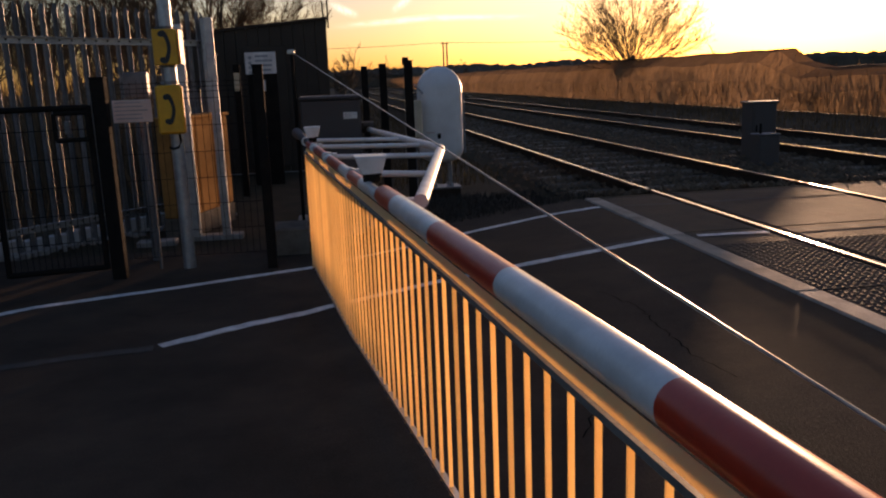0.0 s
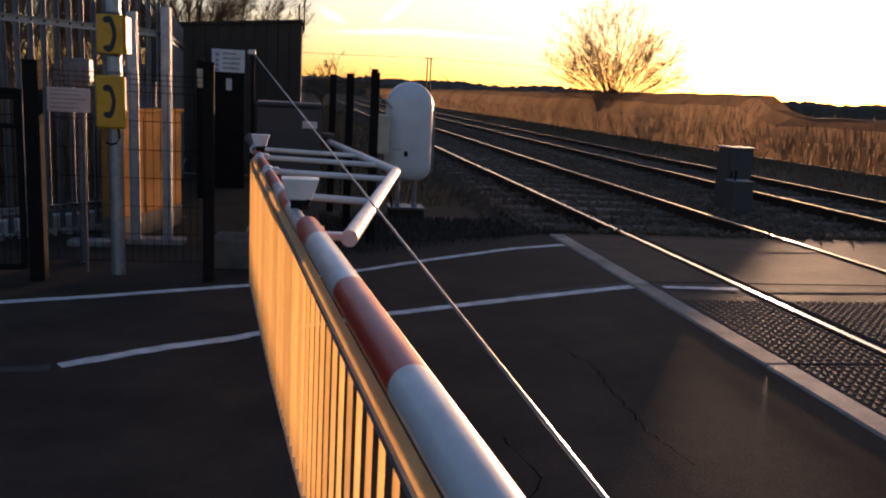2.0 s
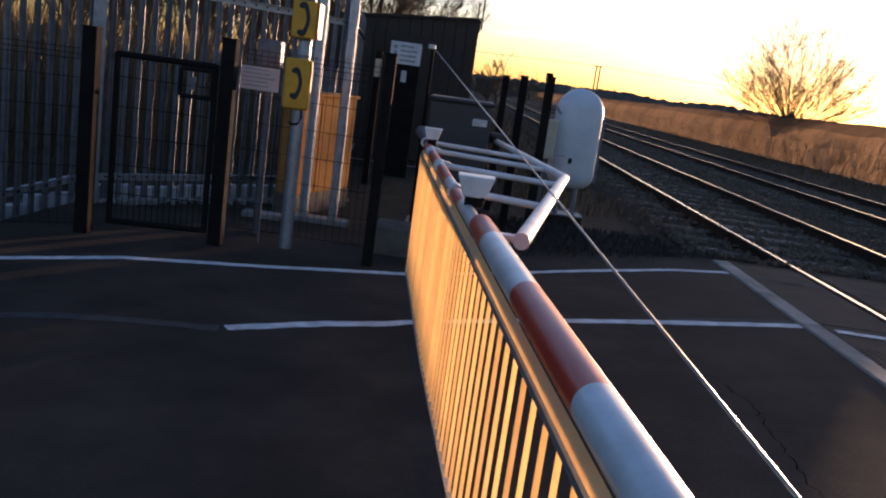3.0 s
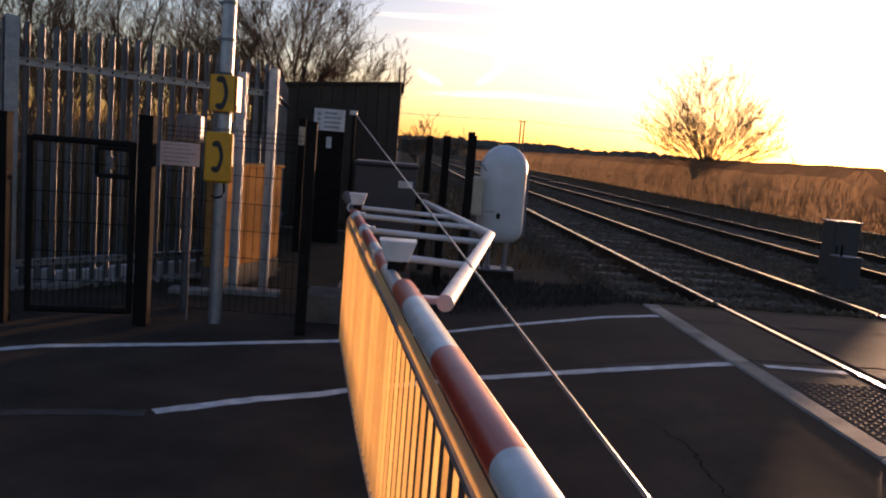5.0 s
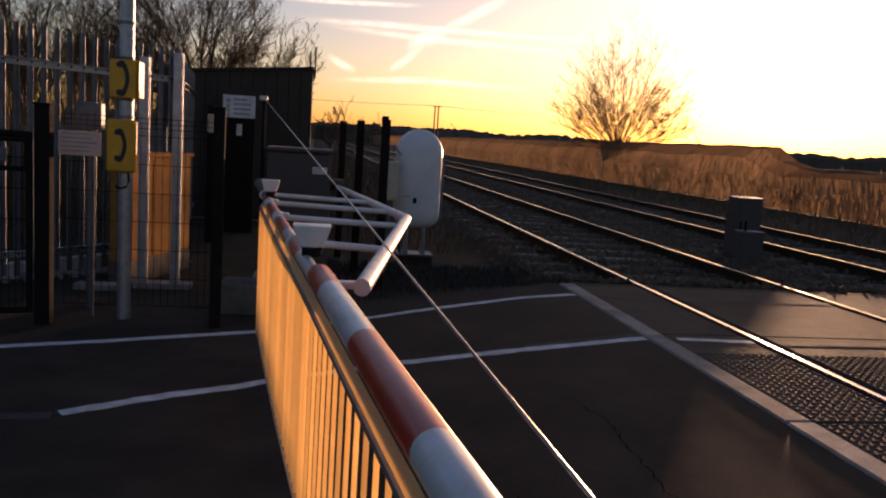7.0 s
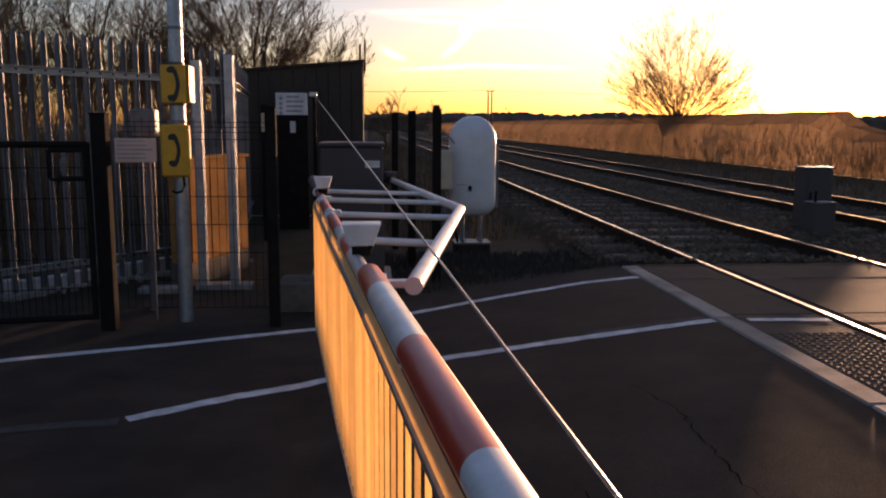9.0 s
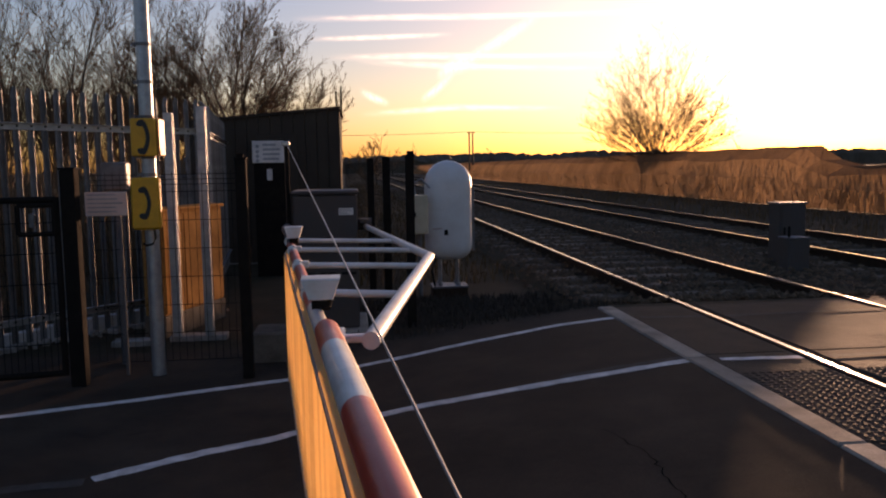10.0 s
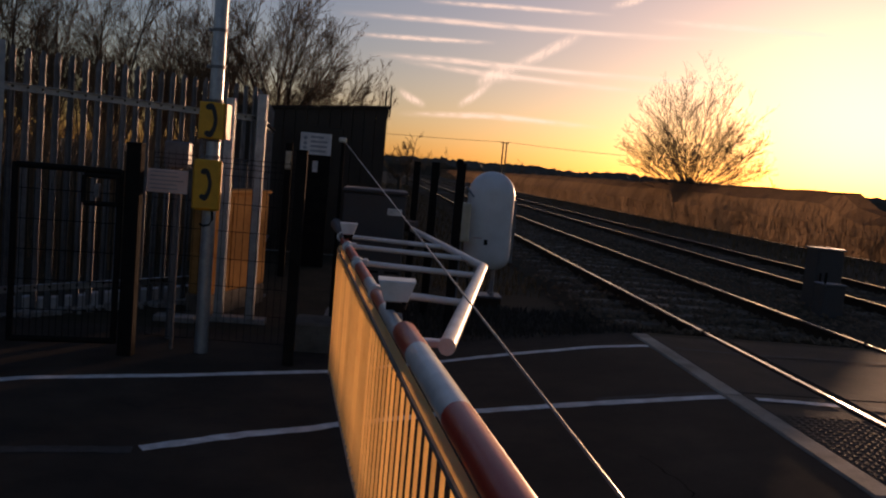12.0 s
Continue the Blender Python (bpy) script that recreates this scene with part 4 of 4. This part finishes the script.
# ---- trees, hedge, distance ----
def fan_tree(x, y, z0, rx, rz, limbs, seed, label, kids=(6, 5), thick=0.1, angle=70, curve=0.25, least=0.006, even=(0.66, 0.88), bare=0.3):
    """A bare tree whose limbs fan out from the top of a short trunk to a rounded outline."""
    g = random.Random(seed)
    t = thing("bare_tree", (x, y, 0), label, "tree", "bare trees")
    wood, twigs = ([], []), ([], [])
    tube(*wood, [(x, y, -0.1), (x + g.uniform(-.05, .05), y, z0 * 0.5), (x, y, z0 + 0.1)], [thick * 1.5, thick * 1.15, thick], 8, False)

    def grow(p, d, length, r, level):
        pts, rad = [Vector(p)], [r]
        segs = 5 if level == 0 else 3
        for i in range(segs):
            d = (d + Vector((g.uniform(-1, 1), g.uniform(-1, 1), g.uniform(-0.5, 1.1))) * curve * 0.6).normalized()
            pts.append(pts[-1] + d * length / segs)
            rad.append(max(r * (1 - 0.75 * (i + 1) / segs), least * 0.8))
        tube(*(wood if level == 0 else twigs), pts, rad, 5 if level == 0 else 3, False)
        if level < len(kids):
            for k in range(kids[level]):
                u = g.uniform(0.22 if level else bare, 0.98)
                i = min(int(u * segs), segs - 1)
                q = pts[i].lerp(pts[i + 1], u * segs - i)
                e = (pts[i + 1] - pts[i]).normalized()
                side = Vector((g.uniform(-1, 1), g.uniform(-1, 1), g.uniform(-0.25, 0.6))).normalized()
                grow(q, (e + side * 0.75).normalized(), length * g.uniform(0.30, 0.56) * (1.15 - 0.5 * u), max(rad[i] * 0.5, least), level + 1)

    for i in range(limbs):
        th = radians(angle) * math.sqrt((i + 0.3) / limbs)
        ph = i * 2.4 + g.uniform(-0.4, 0.4)
        d = Vector((math.sin(th) * math.cos(ph), math.sin(th) * math.sin(ph), math.cos(th)))
        reach = 1 / math.sqrt((math.sin(th) / rx) ** 2 + (math.cos(th) / rz) ** 2)
        grow((x, y, z0 * g.uniform(0.75, 1.05)), d, reach * g.uniform(*even), thick * g.uniform(0.4, 0.7), 0)
    part("trunk", *wood, M_BARK, t)
    part("crown", *twigs, M_TWIG, t, "bare twigs")


fan_tree(-3.25, 25.0, 2.0, 4.0, 5.9, 34, 4, "broad bare tree with a dense twiggy crown behind the cabin", (10, 9, 5), 0.085, 82, 0.24, 0.0042)
for i, (x, y, h) in enumerate(((-5.6, 24, 7.4), (-6.5, 26, 8.2), (-7.3, 23, 7.6), (-8.3, 25, 8.6), (-9.4, 24, 8.0), (-10.6, 26, 8.8), (-11.8, 24, 8.2), (-8.9, 20, 7), (-11.2, 18, 7.4), (-13.0, 22, 8.4), (-14.8, 24, 8.6), (-16.5, 21, 8), (-10.2, 14.5, 6), (-13.4, 15.5, 6.6), (-16.0, 16, 7), (-15.5, 10, 6.5), (-5.0, 29, 8.4), (-6.3, 30, 9.0), (-7.9, 29, 8.6), (-9.9, 30, 9.2), (-11.6, 29, 9.0), (-13.9, 29, 9.4), (-16.2, 28, 9.2), (-18.5, 26, 9.0))):
    fan_tree(x, y, 0.9, 1.25, h, 9, 30 + i, "tall slim bare tree with upright twigs", (12, 8, 2), 0.07, 26, 0.16, 0.0058)
fan_tree(15.85, 41.5, 1.4, 4.6, 7.9, 90, 41, "many-stemmed bare tree standing in the hedge", (7, 6, 3), 0.038, 74, 0.12, 0.0046, (0.68, 0.78), 0.34)
fan_tree(22.4, 46.0, 0.6, 1.2, 2.6, 10, 72, "small bare bush above the hedge", (6, 4), 0.05, 60, 0.25, 0.014)


def thicket(name, spots, label, blade, material, category, wide=0.01):
    """Many thin upright blades or twigs as one piece of stuff."""
    v, f = [], []
    for x, y, z, h, rng in spots:
        a = rng.uniform(0, math.pi)
        dx, dy = math.cos(a) * wide, math.sin(a) * wide
        lx, ly = rng.uniform(-0.35, 0.35) * h, rng.uniform(-0.35, 0.35) * h
        k = len(v)
        v += [(x - dx, y - dy, z), (x + dx, y + dy, z), (x + lx * .5 + dx * .7, y + ly * .5 + dy * .7, z + h * .6), (x + lx * .5 - dx * .7, y + ly * .5 - dy * .7, z + h * .6), (x + lx, y + ly, z + h)]
        f += [(k, k + 1, k + 2, k + 3), (k + 3, k + 2, k + 4)]
    tagged(new(name, raw(v, f, name, material)), label, category, kind="stuff")


rg = random.Random(13)
# hedge along the far side of the tracks: a rough sheet open behind, pale and translucent in place of haze, with twigs
# standing out of it
v, f = [], []
ys = [-40 + 1.2 * i for i in range(300)]
prof = [(-1.4, 0.0), (-1.35, 0.75), (-1.0, 1.3), (-0.4, 1.62), (0.3, 1.66)]


def hedge_height(y):
    """Tall along the line; below y 24.2 an added dip lets sun onto the deck."""
    return 0.78 + 0.39 * min(1.0, max(0.0, (y - 24.2) / 1.6))


for y in ys:
    for a, b in prof:
        o = noise.noise(Vector((a * 1.3, y * 0.55, b * 1.7))) * 0.22
        v.append((15.4 + a + o, y + o, max(0.0, b * hedge_height(y) + o * 0.6 * (b > 0))))
n = len(prof)
for j in range(len(ys) - 1):
    f += [(j * n + i, j * n + n + i, j * n + n + i + 1, j * n + i + 1) for i in range(n - 1)]
tagged(new("hedge", raw(v, f, "hedge", M_HEDGE)), "long rough brown winter hedge beyond the tracks", "hedge", kind="stuff")
spots = []
for i in range(30000):
    y = -5 + (rg.random() ** 1.6) * 190
    a = rg.uniform(-1.5, 0.9)
    z = 1.5 * hedge_height(y) * (1 - abs(a + 0.1) / 2.1) * rg.random()
    spots.append((15.4 + a, y, z, rg.uniform(0.15, 0.45), rg))
thicket("hedge_twigs", spots, "bare twigs sticking out of the hedge", 0, M_HEDGE, "hedge", 0.011)
# rough grass between the tracks and the hedge, and beside the cabin
spots = []
for i in range(16000):
    y = 7.3 + rg.random() ** 1.7 * 60
    x = rg.uniform(9.4, 14.2) if rg.random() < 0.6 or y < 9.8 else rg.uniform(-0.2, 2.2)
    spots.append((x, y, ground_z(x, y) - 0.02, rg.uniform(0.06, 0.24), rg))
thicket("rough_grass", spots, "dead rough grass beside the tracks", 0, M_GRASS, "grass", 0.008)
spots = []
for i in range(5200):
    x, y = rg.uniform(0.15, 2.25), rg.uniform(6.35, 8.8)
    if y < 6.1 + 0.15 * x + 0.3:
        continue
    spots.append((x, y, ground_z(x, y) - 0.02, rg.uniform(0.03, 0.10), rg))
thicket("dark_stubble", spots, "dark dead stubble on the verge by the crossing", 0, M_DARKWOOD, "grass", 0.007)

spots = []
for i in range(9000):
    y = rg.uniform(8.6, 24)
    x = -2.2 - rg.random() * 12 - (y < 10) * 0.8
    spots.append((x, y, -0.02, rg.uniform(0.5, 2.6) * (0.6 + 0.4 * rg.random()), rg))
for i in range(3500):
    y = rg.uniform(0, 9)
    spots.append((rg.uniform(-9, -4.4), y, -0.02, rg.uniform(0.4, 2.2), rg))
thicket("brushwood", spots, "tangled brown brushwood behind the palisade fence", 0, M_TWIG, "bushes", 0.012)

# far tree belts on the horizon
def belt(name, y, x0, x1, low, high, seed, label):
    r = random.Random(seed)
    v, f = [], []
    n = 220
    for i in range(n + 1):
        x = x0 + (x1 - x0) * i / n
        h = low + (high - low) * (0.5 + 0.5 * noise.noise(Vector((x * 0.045, seed, 0)))) + noise.noise(Vector((x * 0.35, seed, 4))) * 0.9 + r.uniform(-.3, .3)
        for d, k in ((0, 0), (0.5, 0.7), (3, 1.0), (9, 0.6)):
            v.append((x, y + d + noise.noise(Vector((x * .2, k, seed))) * 2, h * k))
    f = [(4 * i + j, 4 * i + 4 + j, 4 * i + 5 + j, 4 * i + 1 + j) for i in range(n) for j in range(3)]
    tagged(new(name, raw(v, f, name, M_FAR)), label, "woodland", kind="stuff")


belt("far_trees", 210, -60, 90, 3.0, 5.6, 3, "far dark line of bare trees on the horizon")
belt("far_trees", 330, 20, 320, 5, 8, 8, "far dark line of bare trees on the horizon")
for i, (x, y, h) in enumerate(((2.2, 70, 4.6), (7.5, 150, 6.2), (10.5, 150, 6.2), (25, 150, 5.0), (1.0, 48, 3.0), (-1.5, 60, 4.4))):
    fan_tree(x, y, 0.8, h * 0.4, h, 8, 90 + i, "far bare tree on the skyline", (6, 4), 0.1, 60, 0.25, 0.02)

# far H-pole with its line
t = thing("telegraph_pole", (14.1, 98, 0), "far double wooden telegraph pole carrying a thin line", "pole")
for dx in (0.0, 0.42):
    v, f = [], []
    tube(v, f, [(14.1 + dx, 97.7, -0.1), (14.1 + dx, 97.7, 5.5)], [0.11, 0.08], 8)
    part("pole", v, f, M_BARK, t)
v, f = [], []
box(v, f, 13.85, 97.6, 5.38, 14.75, 97.75, 5.48)
part("crossarm", v, f, M_BARK, t)
t = thing("overhead_line", (0, 97.7, 5.5), "thin overhead line strung to the far pole", "cable")
v, f = [], []
for x0, x1 in ((-14, 14.2), (14.4, 42)):
    tube(v, f, [(x0 + (x1 - x0) * i / 10, 97.7, 5.55 + 1.2 * ((i / 10 - 0.5) ** 2 - 0.25)) for i in range(11)], 0.022, 4, False)
part("wire", v, f, M_BLACK, t)


# thin clouds and vapour trails, far off
def cloud_material(name, strength):
    m = bpy.data.materials.new(name)
    m.use_nodes = True
    n, l = m.node_tree.nodes, m.node_tree.links
    n.remove(n["Principled BSDF"])
    uv, sep = n.new("ShaderNodeTexCoord"), n.new("ShaderNodeSeparateXYZ")
    l.new(uv.outputs["UV"], sep.inputs[0])
    mapping = n.new("ShaderNodeMapping")
    mapping.inputs["Scale"].default_value = (9, 1.6, 1)
    noise_tex = n.new("ShaderNodeTexNoise")
    noise_tex.inputs["Scale"].default_value, noise_tex.inputs["Detail"].default_value = 1.6, 6
    l.new(uv.outputs["UV"], mapping.inputs[0]), l.new(mapping.outputs[0], noise_tex.inputs["Vector"])

    def calc(op, a, b=None):
        q = n.new("ShaderNodeMath")
        q.operation = op
        for i, x in enumerate((a, b)):
            if isinstance(x, (int, float)):
                q.inputs[i].default_value = x
            elif x is not None:
                l.new(x, q.inputs[i])
        return q.outputs[0]

    across = calc("SUBTRACT", 1.0, calc("ABSOLUTE", calc("SUBTRACT", calc("MULTIPLY", sep.outputs[1], 2.0), 1.0)))
    ends = calc("MINIMUM", calc("MULTIPLY", sep.outputs[0], 2.6), calc("MULTIPLY", calc("SUBTRACT", 1.0, sep.outputs[0]), 2.6))
    body = calc("MULTIPLY", calc("POWER", across, 1.3), calc("MINIMUM", ends, 1.0))
    fac = calc("MULTIPLY", body, calc("MULTIPLY", calc("POWER", noise_tex.outputs[0], 1.6), 2.2))
    fac = calc("MINIMUM", fac, 0.6)
    em, tr, mx = n.new("ShaderNodeEmission"), n.new("ShaderNodeBsdfTransparent"), n.new("ShaderNodeMixShader")
    em.inputs[0].default_value, em.inputs[1].default_value = (1.0, 0.86, 0.68, 1), strength
    l.new(fac, mx.inputs[0]), l.new(tr.outputs[0], mx.inputs[1]), l.new(em.outputs[0], mx.inputs[2])
    l.new(mx.outputs[0], n["Material Output"].inputs[0])
    return m


M_CLOUD = cloud_material("sunlit vapour", 1.0)
TRAILS = [
    (0.55, [(-3.8, 10.0), (3.0, 10.15), (11.7, 10.1), (23.4, 10.0)]),
    (0.45, [(1.5, 11.3), (8.0, 11.4), (15.0, 11.3)]),
    (0.60, [(17.2, 11.1), (25.0, 10.7), (31.5, 10.2)]),
    (0.50, [(-11.6, 11.0), (-8.0, 11.5), (4.3, 12.8), (16.7, 13.4)]),
    (0.60, [(-1.6, 7.5), (4.0, 7.6), (9.3, 7.5), (25.5, 7.2)]),
    (0.60, [(0.3, 7.3), (6.6, 6.9), (9.3, 6.8), (19.2, 6.4)]),
    (0.45, [(-2.9, 8.7), (7.2, 9.0)]),
    (1.10, [(13.2, 10.1), (11.5, 9.2), (9.8, 8.2), (8.2, 7.5)]),
    (1.50, [(8.9, 7.3), (7.2, 6.9), (5.9, 6.2)]),
    (0.90, [(7.2, 6.4), (5.9, 5.3), (4.8, 4.6)]),
    (0.80, [(0.6, 5.3), (1.6, 4.8), (2.7, 4.4)]),
    (0.60, [(0.6, 3.7), (7.3, 4.1), (15.0, 3.9)]),
    (0.70, [(14.5, 11.8), (16.3, 12.3), (18.0, 13.3)]),
]
for wide, line in TRAILS:
    v, f, uvs = [], [], []
    n = 24
    for i in range(n + 1):
        u = i / n * (len(line) - 1)
        a = min(int(u), len(line) - 2)
        az = line[a][0] + (line[a + 1][0] - line[a][0]) * (u - a)
        el = line[a][1] + (line[a + 1][1] - line[a][1]) * (u - a)
        for s in (-0.5, 0.5):
            e = radians(el + s * wide)
            v.append((3200 * math.sin(radians(az)) * math.cos(e), 3200 * math.cos(radians(az)) * math.cos(e), 3200 * math.sin(e)))
            uvs.append((i / n, s + 0.5))
    f = [(2 * i, 2 * i + 2, 2 * i + 3, 2 * i + 1) for i in range(n)]
    ob = new("backdrop", raw(v, f, "backdrop", M_CLOUD))
    lay = ob.data.uv_layers.new(name="UVMap")
    for lp in ob.data.loops:
        lay.data[lp.index].uv = uvs[lp.vertex_index]
    ob.visible_shadow = False
    tagged(ob, "thin sunlit vapour trail across the evening sky", "cloud", kind="structure")
